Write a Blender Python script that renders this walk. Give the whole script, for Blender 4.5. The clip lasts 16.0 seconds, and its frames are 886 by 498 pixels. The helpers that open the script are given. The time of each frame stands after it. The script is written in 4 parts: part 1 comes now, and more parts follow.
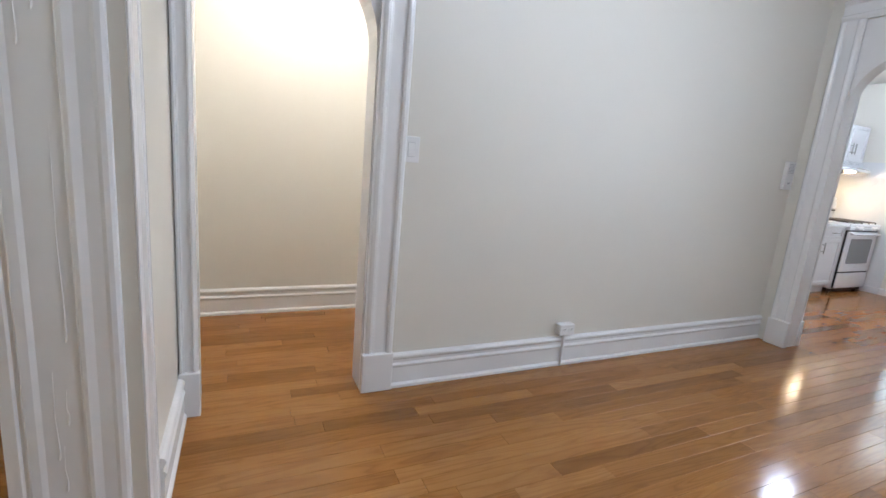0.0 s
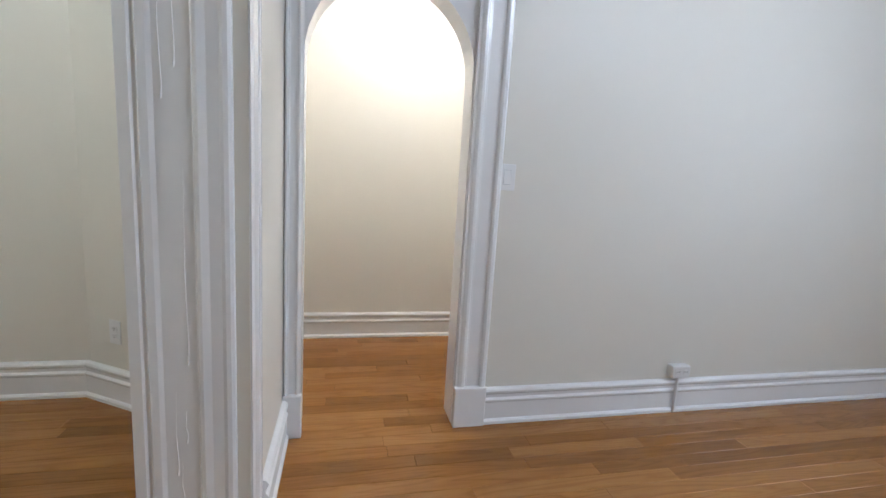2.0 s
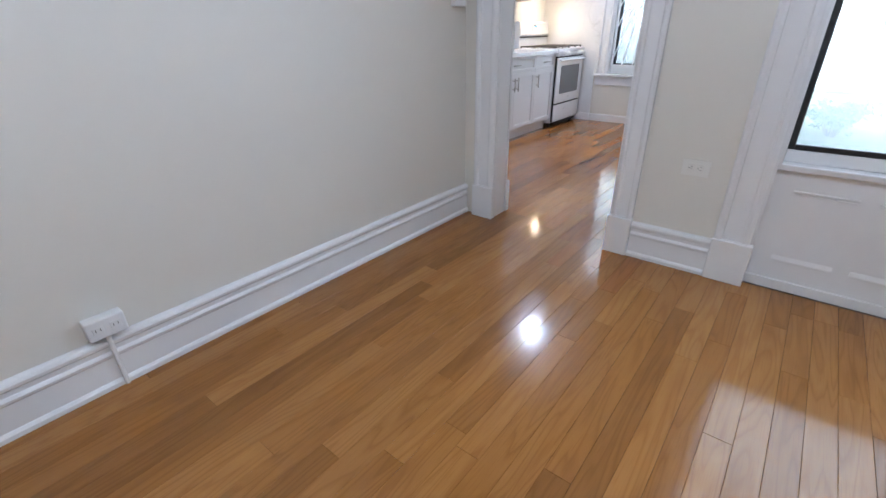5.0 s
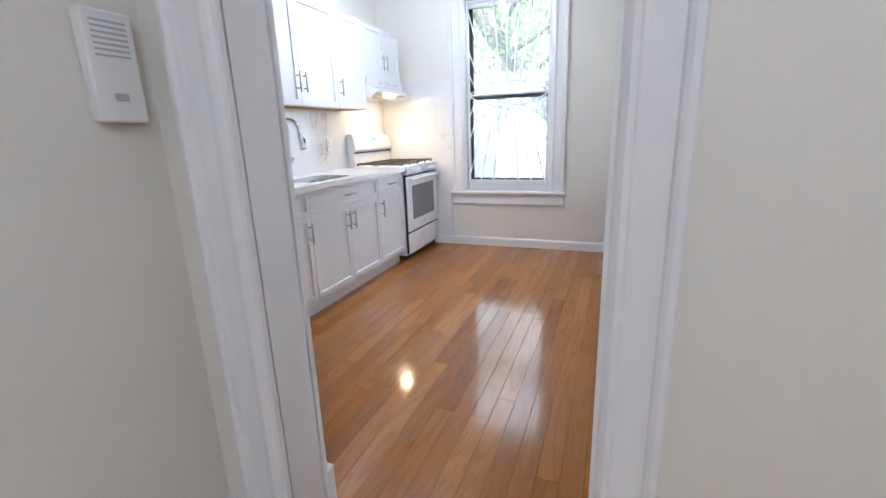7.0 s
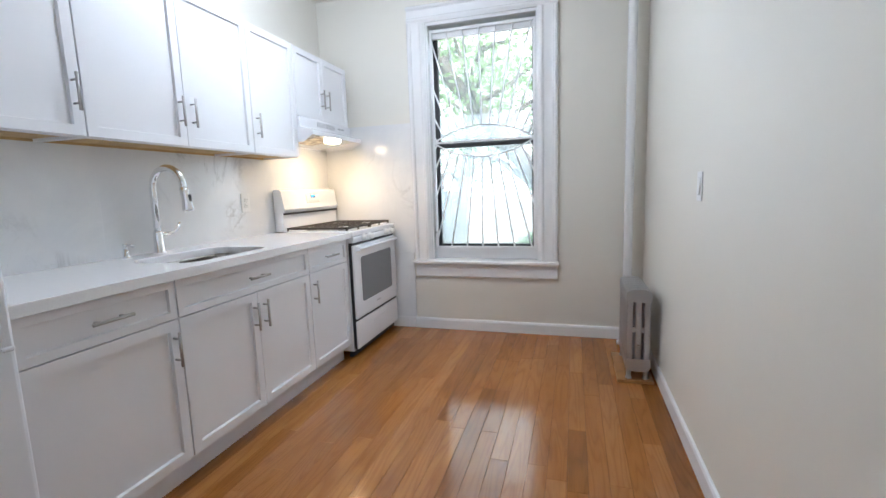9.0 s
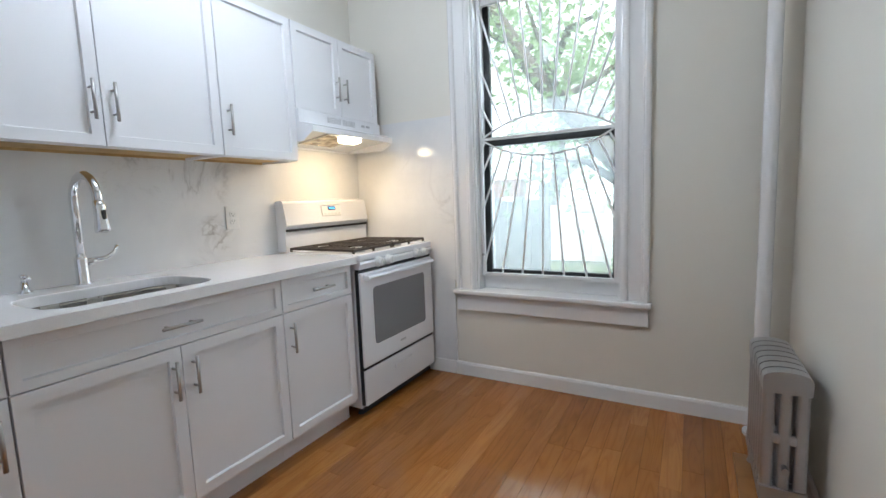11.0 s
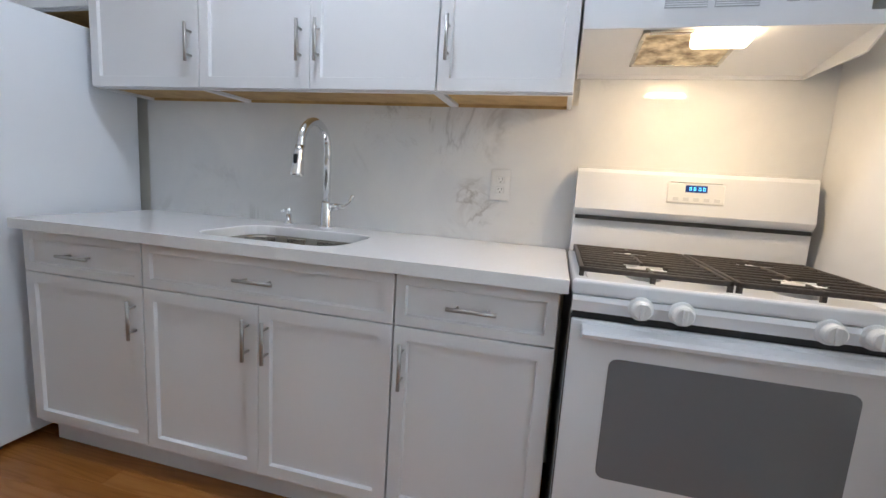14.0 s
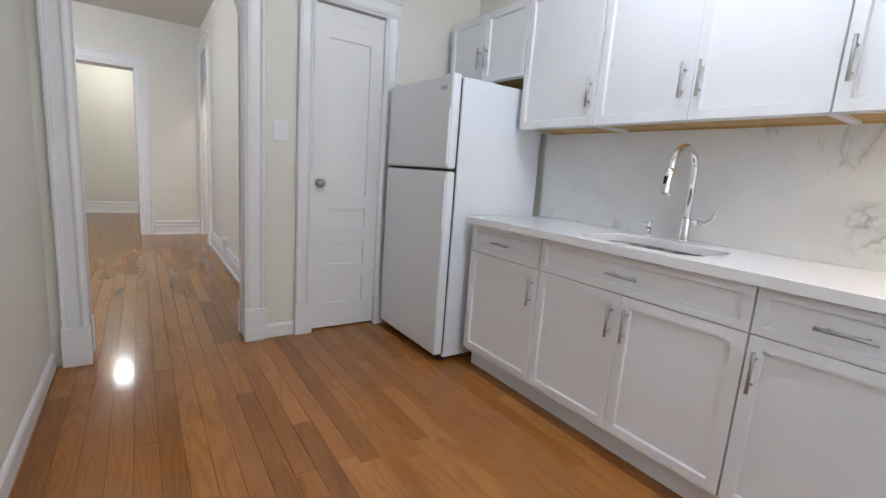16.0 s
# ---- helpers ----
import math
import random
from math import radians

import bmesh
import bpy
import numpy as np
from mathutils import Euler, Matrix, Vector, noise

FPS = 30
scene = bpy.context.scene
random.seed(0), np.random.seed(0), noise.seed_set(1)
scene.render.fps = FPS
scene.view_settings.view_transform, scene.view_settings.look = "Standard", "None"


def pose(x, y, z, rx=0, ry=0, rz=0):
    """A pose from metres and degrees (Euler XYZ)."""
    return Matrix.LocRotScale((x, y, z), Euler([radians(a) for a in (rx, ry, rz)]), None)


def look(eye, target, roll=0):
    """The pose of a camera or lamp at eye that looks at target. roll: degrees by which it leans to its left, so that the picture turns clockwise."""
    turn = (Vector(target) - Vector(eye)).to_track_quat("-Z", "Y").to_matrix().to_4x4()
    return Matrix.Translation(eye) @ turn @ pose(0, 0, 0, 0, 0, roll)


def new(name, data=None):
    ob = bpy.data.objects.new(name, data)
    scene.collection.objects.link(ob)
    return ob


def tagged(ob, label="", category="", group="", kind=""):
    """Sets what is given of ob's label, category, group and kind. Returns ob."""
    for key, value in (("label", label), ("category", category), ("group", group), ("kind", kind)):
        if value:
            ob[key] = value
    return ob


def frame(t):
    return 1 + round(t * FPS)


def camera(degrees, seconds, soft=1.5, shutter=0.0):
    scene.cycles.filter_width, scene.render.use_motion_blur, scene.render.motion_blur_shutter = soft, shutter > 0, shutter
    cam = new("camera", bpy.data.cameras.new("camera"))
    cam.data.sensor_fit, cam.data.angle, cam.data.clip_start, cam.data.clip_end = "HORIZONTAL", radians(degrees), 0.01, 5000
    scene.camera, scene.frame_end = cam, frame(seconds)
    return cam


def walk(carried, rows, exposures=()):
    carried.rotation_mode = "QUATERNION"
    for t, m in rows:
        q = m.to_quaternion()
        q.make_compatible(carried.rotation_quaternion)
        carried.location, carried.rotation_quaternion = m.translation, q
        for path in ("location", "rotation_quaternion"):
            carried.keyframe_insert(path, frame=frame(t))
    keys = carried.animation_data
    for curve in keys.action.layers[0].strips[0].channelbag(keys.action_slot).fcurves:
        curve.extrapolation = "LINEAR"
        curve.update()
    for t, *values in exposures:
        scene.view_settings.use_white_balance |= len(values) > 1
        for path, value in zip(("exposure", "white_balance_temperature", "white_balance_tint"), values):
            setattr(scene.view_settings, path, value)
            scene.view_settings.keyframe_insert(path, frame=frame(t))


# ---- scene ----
cam = camera(90.1, 16.0)
PATH = [
    (0, (-0.406, 0.074, 1.246), (0.426, 1.851, 0.860), 5.1),
    (0.5, (-0.444, 0.096, 1.222), (0.185, 1.955, 0.837), 4.6),
    (1, (-0.442, 0.079, 1.220), (0.056, 1.980, 0.849), 4.0),
    (1.5, (-0.448, 0.102, 1.224), (0.032, 2.011, 0.873), 3.9),
    (2, (-0.408, 0.144, 1.258), (0.040, 2.069, 0.952), 3.5),
    (2.5, (-0.373, 0.154, 1.304), (0.063, 2.084, 1.018), 3.4),
    (3, (-0.217, 0.158, 1.266), (0.275, 2.060, 0.889), 3.3),
    (3.5, (0.079, 0.214, 1.250), (0.737, 2.007, 0.657), 2.2),
    (4, (0.442, 0.307, 1.246), (1.398, 1.879, 0.463), 1.4),
    (4.5, (0.874, 0.339, 1.178), (2.077, 1.675, 0.301), -0.4),
    (5, (1.268, 0.495, 1.145), (2.660, 1.625, 0.259), -1.0),
    (5.2, (1.441, 0.565, 1.141), (2.910, 1.605, 0.271), -1.7),
    (7.3, (3.044, 1.325, 1.226), (4.875, 1.975, 0.749), -2.1),
    (7.5, (3.155, 1.405, 1.226), (5.004, 2.012, 0.761), -2.0),
    (8, (3.495, 1.493, 1.208), (5.376, 2.057, 0.83), -2.0),
    (8.5, (3.733, 1.513, 1.204), (5.629, 2.082, 0.919), -2.1),
    (9, (3.896, 1.552, 1.197), (5.795, 2.117, 0.928), -1.9),
    (9.2, (3.962, 1.56, 1.199), (5.862, 2.13, 0.946), -1.9),
    (11.3, (5.032, 1.473, 1.203), (6.709, 2.539, 0.979), -1.5),
    (11.5, (5.178, 1.496, 1.192), (6.813, 2.625, 0.967), -0.9),
    (12, (5.525, 1.6, 1.197), (6.975, 2.959, 0.97), 0.1),
    (12.5, (5.819, 1.8, 1.217), (6.963, 3.423, 0.97), 1.2),
    (13, (6.073, 1.962, 1.169), (6.709, 3.841, 0.915), 2.1),
    (13.5, (6.373, 1.937, 1.169), (6.355, 3.913, 0.864), 3.3),
    (14, (6.591, 1.879, 1.145), (6.112, 3.797, 0.845), 3.7),
    (14.5, (6.706, 1.747, 1.158), (5.88, 3.54, 0.843), 4.2),
    (15, (6.735, 1.592, 1.163), (5.591, 3.198, 0.83), 4.3),
    (15.5, (6.729, 1.504, 1.163), (5.302, 2.859, 0.809), 4.3),
    (16, (6.713, 1.463, 1.157), (5.093, 2.585, 0.816), 4.2),
]
walk(cam, [(t, look(eye, target, roll)) for t, eye, target, roll in PATH], exposures=[(0, 1.20, 5950, 16), (2.2, 1.13, 5800, 15), (3.6, 1.04, 5800, 16), (5, 1.20, 5700, 17), (7.4, 1.34, 5950, 17), (9, 1.08, 6080, 15), (11.4, 0.66, 6150, 13), (12.6, 0.45, 6100, 14), (14.2, 0.64, 6180, 16), (16, 1.00, 6400, 17)])

# ---- world, sun, lamps ----
sky_world = bpy.data.worlds.new("sky")
scene.world = sky_world
sky_world.use_nodes = True
wn = sky_world.node_tree
sky = wn.nodes.new("ShaderNodeTexSky")
sky.sky_type, sky.sun_disc = "NISHITA", False
sky.sun_elevation, sky.sun_rotation = radians(60), radians(245)
sky.dust_density, sky.ozone_density = 6.0, 1.0
wn.links.new(sky.outputs[0], wn.nodes["Background"].inputs[0])
wn.nodes["Background"].inputs[1].default_value = 0.15


def sun_lamp():
    d = bpy.data.lights.new("sun", "SUN")
    d.energy, d.angle, d.color = 5.0, radians(4), (1, 0.96, 0.9)
    ob = new("sun", d)
    az, el = radians(245), radians(60)
    way = Vector((math.sin(az) * math.cos(el), math.cos(az) * math.cos(el), math.sin(el)))
    ob.rotation_mode = "QUATERNION"
    ob.rotation_quaternion = way.to_track_quat("Z", "Y")


def area_lamp(name, m, sx, sy, watts, color):
    d = bpy.data.lights.new(name, "AREA")
    d.shape, d.size, d.size_y, d.energy, d.color = "RECTANGLE", sx, sy, watts, color
    ob = new(name, d)
    ob.matrix_world = m
    return ob


def bulb_lamp(name, place, radius, watts, color):
    """Light of a flush ceiling lamp: it shines to all sides from just under the diffuser."""
    d = bpy.data.lights.new(name, "POINT")
    d.shadow_soft_size, d.energy, d.color = radius, watts, color
    ob = new(name, d)
    ob.location = place
    return ob


COOL, WARM = (0.80, 0.91, 1.0), (1.0, 0.73, 0.39)
sun_lamp()
area_lamp("kitchen_window_daylight", look((7.66, 2.30, 1.6), (6.0, 2.3, 1.2)), 0.8, 1.6, 4.5, (0.80, 0.91, 1.0))
area_lamp("dining_window_daylight", look((3.83, 0.08, 1.5), (2.0, 0.1, 1.0)), 0.9, 1.6, 10, (0.78, 0.90, 1.0))
bulb_lamp("kitchen_ceiling_glow", (5.93, 2.72, 2.60), 0.10, 20, COOL)
bulb_lamp("dining_ceiling_glow", (1.50, 0.55, 2.68), 0.12, 23, (0.82, 0.92, 1.0))
bulb_lamp("parlour_ceiling_glow", (-2.24, 1.1, 2.68), 0.12, 16, (0.92, 0.98, 0.88))
bulb_lamp("hall_ceiling_glow", (0.10, 2.74, 2.67), 0.08, 17, (1.0, 0.95, 0.82))
area_lamp("hood_glow", look((6.985, 3.328, 1.560), (6.985, 3.40, 0.9)), 0.15, 0.06, 2.0, WARM)


# ---- materials ----
def material(name, color, rough=0.5, metal=0.0, spec=0.5, coat=0.0):
    m = bpy.data.materials.new(name)
    m.use_nodes = True
    b = m.node_tree.nodes["Principled BSDF"]
    b.inputs["Base Color"].default_value = (*color, 1)
    b.inputs["Roughness"].default_value = rough
    b.inputs["Metallic"].default_value = metal
    b.inputs["Specular IOR Level"].default_value = spec
    b.inputs["Coat Weight"].default_value = coat
    return m


def node(m, kind, **inputs):
    n = m.node_tree.nodes.new(kind)
    for key, value in inputs.items():
        n.inputs[key].default_value = value
    return n


def wire(m, a, b):
    m.node_tree.links.new(a, b)


def bsdf(m):
    return m.node_tree.nodes["Principled BSDF"]


def coords(m, scale=(1, 1, 1), object_space=False):
    mp = node(m, "ShaderNodeMapping")
    mp.inputs["Scale"].default_value = scale
    if object_space:
        wire(m, m.node_tree.nodes.new("ShaderNodeTexCoord").outputs["Object"], mp.inputs[0])
    else:
        wire(m, m.node_tree.nodes.new("ShaderNodeNewGeometry").outputs["Position"], mp.inputs[0])
    return mp.outputs[0]


def ramp(m, source, stops):
    r = m.node_tree.nodes.new("ShaderNodeValToRGB")
    el = r.color_ramp.elements
    while len(el) < len(stops):
        el.new(0.5)
    for e, (at, c) in zip(el, stops):
        e.position, e.color = at, (*c, 1) if len(c) == 3 else c
    wire(m, source, r.inputs[0])
    return r.outputs[0]


def mixed(m, fac, a, b, mode="MIX"):
    n = m.node_tree.nodes.new("ShaderNodeMix")
    n.data_type, n.blend_type = "RGBA", mode
    for value, sock in ((fac, n.inputs[0]), (a, n.inputs[6]), (b, n.inputs[7])):
        if isinstance(value, (int, float)):
            sock.default_value = value
        elif isinstance(value, tuple):
            sock.default_value = (*value, 1)
        else:
            wire(m, value, sock)
    return n.outputs[2]


def noise_tex(m, vec, scale, detail=4, rough=0.55, distort=0.0):
    n = node(m, "ShaderNodeTexNoise", Scale=scale, Detail=detail, Roughness=rough, Distortion=distort)
    wire(m, vec, n.inputs["Vector"])
    return n.outputs["Fac"]


def bump(m, height, strength, distance=0.002):
    n = node(m, "ShaderNodeBump", Strength=strength, Distance=distance)
    wire(m, height, n.inputs["Height"])
    wire(m, n.outputs[0], bsdf(m).inputs["Normal"])


def math_node(m, op, a, b=0.0):
    n = m.node_tree.nodes.new("ShaderNodeMath")
    n.operation = op
    for value, sock in ((a, n.inputs[0]), (b, n.inputs[1])):
        if isinstance(value, (int, float)):
            sock.default_value = value
        else:
            wire(m, value, sock)
    return n.outputs[0]


def paint(name, a, b, rough, relief, orange=260, detail=3):
    """Painted surface: faint blotches, fine roller or brush relief, slightly uneven sheen."""
    m = material(name, a, rough)
    vec = coords(m)
    big = noise_tex(m, vec, 1.3, detail)
    wire(m, mixed(m, big, a, b), bsdf(m).inputs["Base Color"])
    if detail:
        wire(m, ramp(m, noise_tex(m, vec, 2.5, detail), [(0.3, (rough - 0.015,) * 3), (0.7, (rough + 0.02,) * 3)]), bsdf(m).inputs["Roughness"])
    bump(m, noise_tex(m, vec, orange, 2), relief, 0.0012)
    return m


def brushed_trim():
    """Old trim: many coats of gloss paint, with soft vertical brush marks and a few runs."""
    a, b = (0.82, 0.82, 0.825), (0.79, 0.79, 0.80)
    m = material("trim_gloss_paint", a, 0.25)
    strokes = noise_tex(m, coords(m, (1, 1, 0.06)), 130, 3)
    lumps = noise_tex(m, coords(m, (1, 1, 0.35)), 26, 2)
    wire(m, mixed(m, ramp(m, noise_tex(m, coords(m), 3.0, 3), [(0.3, (0, 0, 0)), (0.7, (1, 1, 1))]), a, b), bsdf(m).inputs["Base Color"])
    bump(m, math_node(m, "ADD", strokes, math_node(m, "MULTIPLY", lumps, 1.5)), 0.06, 0.0010)
    return m


WALL = paint("wall_paint_cream", (0.755, 0.728, 0.665), (0.735, 0.708, 0.645), 0.48, 0.10)
CEIL = paint("ceiling_paint", (0.76, 0.745, 0.70), (0.73, 0.715, 0.67), 0.7, 0.12)
TRIM = brushed_trim()
LACQUER = paint("cabinet_lacquer", (0.79, 0.795, 0.82), (0.785, 0.79, 0.815), 0.28, 0.02, 300, 0)
ENAMEL = paint("white_enamel", (0.82, 0.83, 0.86), (0.805, 0.815, 0.845), 0.18, 0.02, 300, 0)
FRIDGE = paint("fridge_enamel", (0.79, 0.82, 0.87), (0.775, 0.805, 0.855), 0.32, 0.16, 420, 0)
CREAM = paint("cream_plastic", (0.79, 0.775, 0.73), (0.77, 0.755, 0.71), 0.4, 0.05, 300, 0)
PLASTIC = paint("white_plastic", (0.80, 0.80, 0.80), (0.77, 0.77, 0.77), 0.33, 0.03, 300, 0)


def plank_wood(name, per_object, tint=(1, 1, 1)):
    m = material(name, (0.4, 0.2, 0.08), 0.16, spec=0.45)
    rnd = m.node_tree.nodes.new("ShaderNodeObjectInfo").outputs["Random"] if per_object else m.node_tree.nodes.new("ShaderNodeNewGeometry").outputs["Random Per Island"]
    geo = m.node_tree.nodes.new("ShaderNodeNewGeometry").outputs["Position"]
    comb = m.node_tree.nodes.new("ShaderNodeCombineXYZ")
    wire(m, math_node(m, "MULTIPLY", rnd, 37.0), comb.inputs[0])
    wire(m, math_node(m, "MULTIPLY", rnd, 91.0), comb.inputs[1])
    add = m.node_tree.nodes.new("ShaderNodeVectorMath")
    wire(m, geo, add.inputs[0])
    wire(m, comb.outputs[0], add.inputs[1])

    def stretched(sx, sy):
        mp = node(m, "ShaderNodeMapping")
        mp.inputs["Scale"].default_value = (sx, sy, 1)
        wire(m, add.outputs[0], mp.inputs[0])
        return mp.outputs[0]
    tone = ramp(m, rnd, [(0.0, (0.245, 0.099, 0.019)), (0.2, (0.31, 0.130, 0.026)), (0.5, (0.345, 0.147, 0.031)), (0.8, (0.39, 0.178, 0.043)), (1.0, (0.27, 0.110, 0.022))])
    tone = mixed(m, 1.0, tone, tint, "MULTIPLY")
    dark = mixed(m, 1.0, tone, (0.58, 0.47, 0.38), "MULTIPLY")
    field = noise_tex(m, stretched(0.75, 8.5), 1.0, 2, 0.45, 0.4)
    rings = math_node(m, "FRACT", math_node(m, "MULTIPLY", field, 13.0))
    pores = noise_tex(m, stretched(9, 300), 1.0, 3, 0.6)
    blot = noise_tex(m, stretched(2.2, 10), 1.0, 3)
    c = mixed(m, ramp(m, rings, [(0.0, (0.45, 0.45, 0.45)), (0.26, (0.14, 0.14, 0.14)), (0.5, (0, 0, 0)), (0.88, (0.12, 0.12, 0.12)), (1.0, (0.45, 0.45, 0.45))]), tone, dark)
    c = mixed(m, ramp(m, pores, [(0.52, (0, 0, 0)), (0.72, (0.38, 0.38, 0.38))]), c, dark)
    c = mixed(m, ramp(m, blot, [(0.50, (0, 0, 0)), (0.78, (0.55, 0.55, 0.55))]), c, dark)
    wire(m, c, bsdf(m).inputs["Base Color"])
    smear = noise_tex(m, coords(m), 4.0, 4)
    wire(m, ramp(m, smear, [(0.3, (0.085, 0.085, 0.085)), (0.75, (0.18, 0.18, 0.18))]), bsdf(m).inputs["Roughness"])
    wave = noise_tex(m, stretched(2.0, 22), 1.0, 2)
    bump(m, math_node(m, "ADD", wave, math_node(m, "MULTIPLY", rings, 0.12)), 0.10, 0.0020)
    return m


OAK = plank_wood("oak_plank", True)
OAK_FAR = plank_wood("oak_plank_rest", False)
KITCHEN_LIGHT = (1.12, 1.02, 1.06)
OAK_KITCHEN_LIGHT = plank_wood("oak_plank_kitchen_light", True, KITCHEN_LIGHT)
OAK_FAR_KITCHEN_LIGHT = plank_wood("oak_plank_rest_kitchen_light", False, KITCHEN_LIGHT)
SUBFLOOR = material("floor_joint_dark", (0.12, 0.055, 0.02), 0.7)


def marble():
    m = material("marble_porcelain", (0.8, 0.8, 0.8), 0.045, spec=0.5)
    vec = coords(m)
    warp = noise_tex(m, vec, 2.2, 5, 0.6, 0.8)
    vein = math_node(m, "ABSOLUTE", math_node(m, "SUBTRACT", noise_tex(m, vec, 1.15, 6, 0.62, 1.6), 0.5))
    fine = math_node(m, "ABSOLUTE", math_node(m, "SUBTRACT", noise_tex(m, vec, 3.1, 5, 0.6, 2.2), 0.5))
    base = mixed(m, ramp(m, warp, [(0.35, (0, 0, 0)), (0.8, (1, 1, 1))]), (0.81, 0.81, 0.81), (0.70, 0.71, 0.73))
    patch = ramp(m, noise_tex(m, vec, 1.6, 2), [(0.53, (0, 0, 0)), (0.66, (1, 1, 1))])
    strong = ramp(m, vein, [(0.0, (0.55, 0.55, 0.55)), (0.012, (0.2, 0.2, 0.2)), (0.03, (0, 0, 0))])
    thin = ramp(m, fine, [(0.0, (0.28, 0.28, 0.28)), (0.008, (0, 0, 0))])
    c = mixed(m, mixed(m, 1.0, strong, patch, "MULTIPLY"), base, (0.40, 0.39, 0.39))
    c = mixed(m, mixed(m, 1.0, thin, patch, "MULTIPLY"), c, (0.45, 0.43, 0.41))
    # one strong knot of veins beside the outlet
    far = m.node_tree.nodes.new("ShaderNodeVectorMath")
    far.operation = "DISTANCE"
    wire(m, vec, far.inputs[0])
    far.inputs[1].default_value = (6.27, YB_WALL, 1.07)
    near = ramp(m, far.outputs["Value"], [(0.04, (1, 1, 1)), (0.115, (0, 0, 0))])
    knot = math_node(m, "ABSOLUTE", math_node(m, "SUBTRACT", noise_tex(m, vec, 5.5, 4, 0.55, 1.5), 0.5))
    lines = ramp(m, knot, [(0.0, (0.75, 0.75, 0.75)), (0.02, (0.4, 0.4, 0.4)), (0.05, (0, 0, 0))])
    c = mixed(m, mixed(m, 1.0, lines, near, "MULTIPLY"), c, (0.34, 0.32, 0.31))
    cloud = ramp(m, noise_tex(m, vec, 11.0, 3, 0.6, 0.6), [(0.47, (0, 0, 0)), (0.60, (0.40, 0.40, 0.40))])
    c = mixed(m, mixed(m, 1.0, cloud, near, "MULTIPLY"), c, (0.42, 0.40, 0.38))
    wire(m, c, bsdf(m).inputs["Base Color"])
    return m


YB_WALL = 3.652
MARBLE = marble()


def speckled(name, a, b, rough, scale):
    m = material(name, a, rough)
    vec = coords(m)
    wire(m, mixed(m, ramp(m, noise_tex(m, vec, scale, 3), [(0.4, (0, 0, 0)), (0.65, (1, 1, 1))]), a, b), bsdf(m).inputs["Base Color"])
    bump(m, noise_tex(m, vec, scale * 2, 2), 0.03, 0.001)
    return m


QUARTZ = speckled("white_quartz", (0.82, 0.82, 0.83), (0.80, 0.80, 0.812), 0.16, 140)
IRON = speckled("cast_iron_grate", (0.035, 0.028, 0.024), (0.07, 0.055, 0.045), 0.55, 160)


def metal(name, color, rough, grain=(1, 1, 1), strength=0.1):
    m = material(name, color, rough, 1.0)
    vec = coords(m, grain)
    n = noise_tex(m, vec, 60, 3)
    wire(m, ramp(m, n, [(0.3, (rough * 0.8,) * 3), (0.7, (rough * 1.25,) * 3)]), bsdf(m).inputs["Roughness"])
    bump(m, n, strength, 0.0006)
    return m


CHROME = metal("chrome", (0.82, 0.83, 0.85), 0.07, strength=0.01)
NICKEL = metal("brushed_nickel", (0.44, 0.43, 0.42), 0.38, (1, 1, 8), 0.03)
STEEL = metal("brushed_steel", (0.52, 0.50, 0.47), 0.24, (0.2, 0.2, 0.05), 0.001)
ALUMINIUM = metal("filter_mesh", (0.62, 0.57, 0.48), 0.40, strength=0.8)
wire(ALUMINIUM, ramp(ALUMINIUM, noise_tex(ALUMINIUM, coords(ALUMINIUM), 22, 4), [(0.35, (0.16, 0.12, 0.08)), (0.5, (0.42, 0.36, 0.27)), (0.65, (0.70, 0.63, 0.50))]), bsdf(ALUMINIUM).inputs["Base Color"])
SILVER = paint("silver_radiator_paint", (0.50, 0.50, 0.51), (0.40, 0.40, 0.41), 0.32, 0.30)
bsdf(SILVER).inputs["Metallic"].default_value = 0.75
BLACK = speckled("black_sash_paint", (0.012, 0.012, 0.013), (0.022, 0.022, 0.022), 0.35, 60)
RUBBER_AND_GAP_SHADE = material("dark_rubber_and_gap_shade", (0.012, 0.012, 0.014), 0.55)
SLOT = material("socket_slot", (0.05, 0.045, 0.04), 0.6)
PALE_PRINT = material("printed_pale_grey", (0.66, 0.66, 0.67), 0.5)
GREY_MARKS_AND_SLOTS = material("grey_marks_and_slot_shade", (0.45, 0.46, 0.48), 0.5)
OVEN_GLASS = material("oven_glass", (0.20, 0.205, 0.22), 0.08, spec=0.6)
RAW_WOOD = speckled("raw_birch", (0.55, 0.36, 0.15), (0.45, 0.28, 0.11), 0.6, 14)
BOARD_WOOD = speckled("varnished_board", (0.33, 0.15, 0.045), (0.25, 0.105, 0.028), 0.35, 14)


def glowing(name, color, strength):
    m = material(name, color, 0.4)
    bsdf(m).inputs["Emission Color"].default_value = (*color, 1)
    bsdf(m).inputs["Emission Strength"].default_value = strength
    return m


LAMP_WHITE = glowing("lamp_diffuser", (0.95, 0.98, 1.0), 5.0)
LAMP_WARM = glowing("hood_lens", (1.0, 0.78, 0.46), 11.0)
BACKDROP_GLOW = glowing("sky_glow_sheet", (0.86, 0.94, 1.0), 0.75)
BLUE_LED = glowing("blue_display", (0.004, 0.02, 0.09), 0.5)
BLUE_DIGIT = glowing("blue_segments", (0.10, 0.55, 1.0), 2.4)


def window_glass():
    m = bpy.data.materials.new("window_glass")
    m.use_nodes = True
    t = m.node_tree
    t.nodes.remove(t.nodes["Principled BSDF"])
    clear = t.nodes.new("ShaderNodeBsdfTransparent")
    clear.inputs[0].default_value = (0.93, 0.96, 0.96, 1)
    gloss = t.nodes.new("ShaderNodeBsdfGlossy")
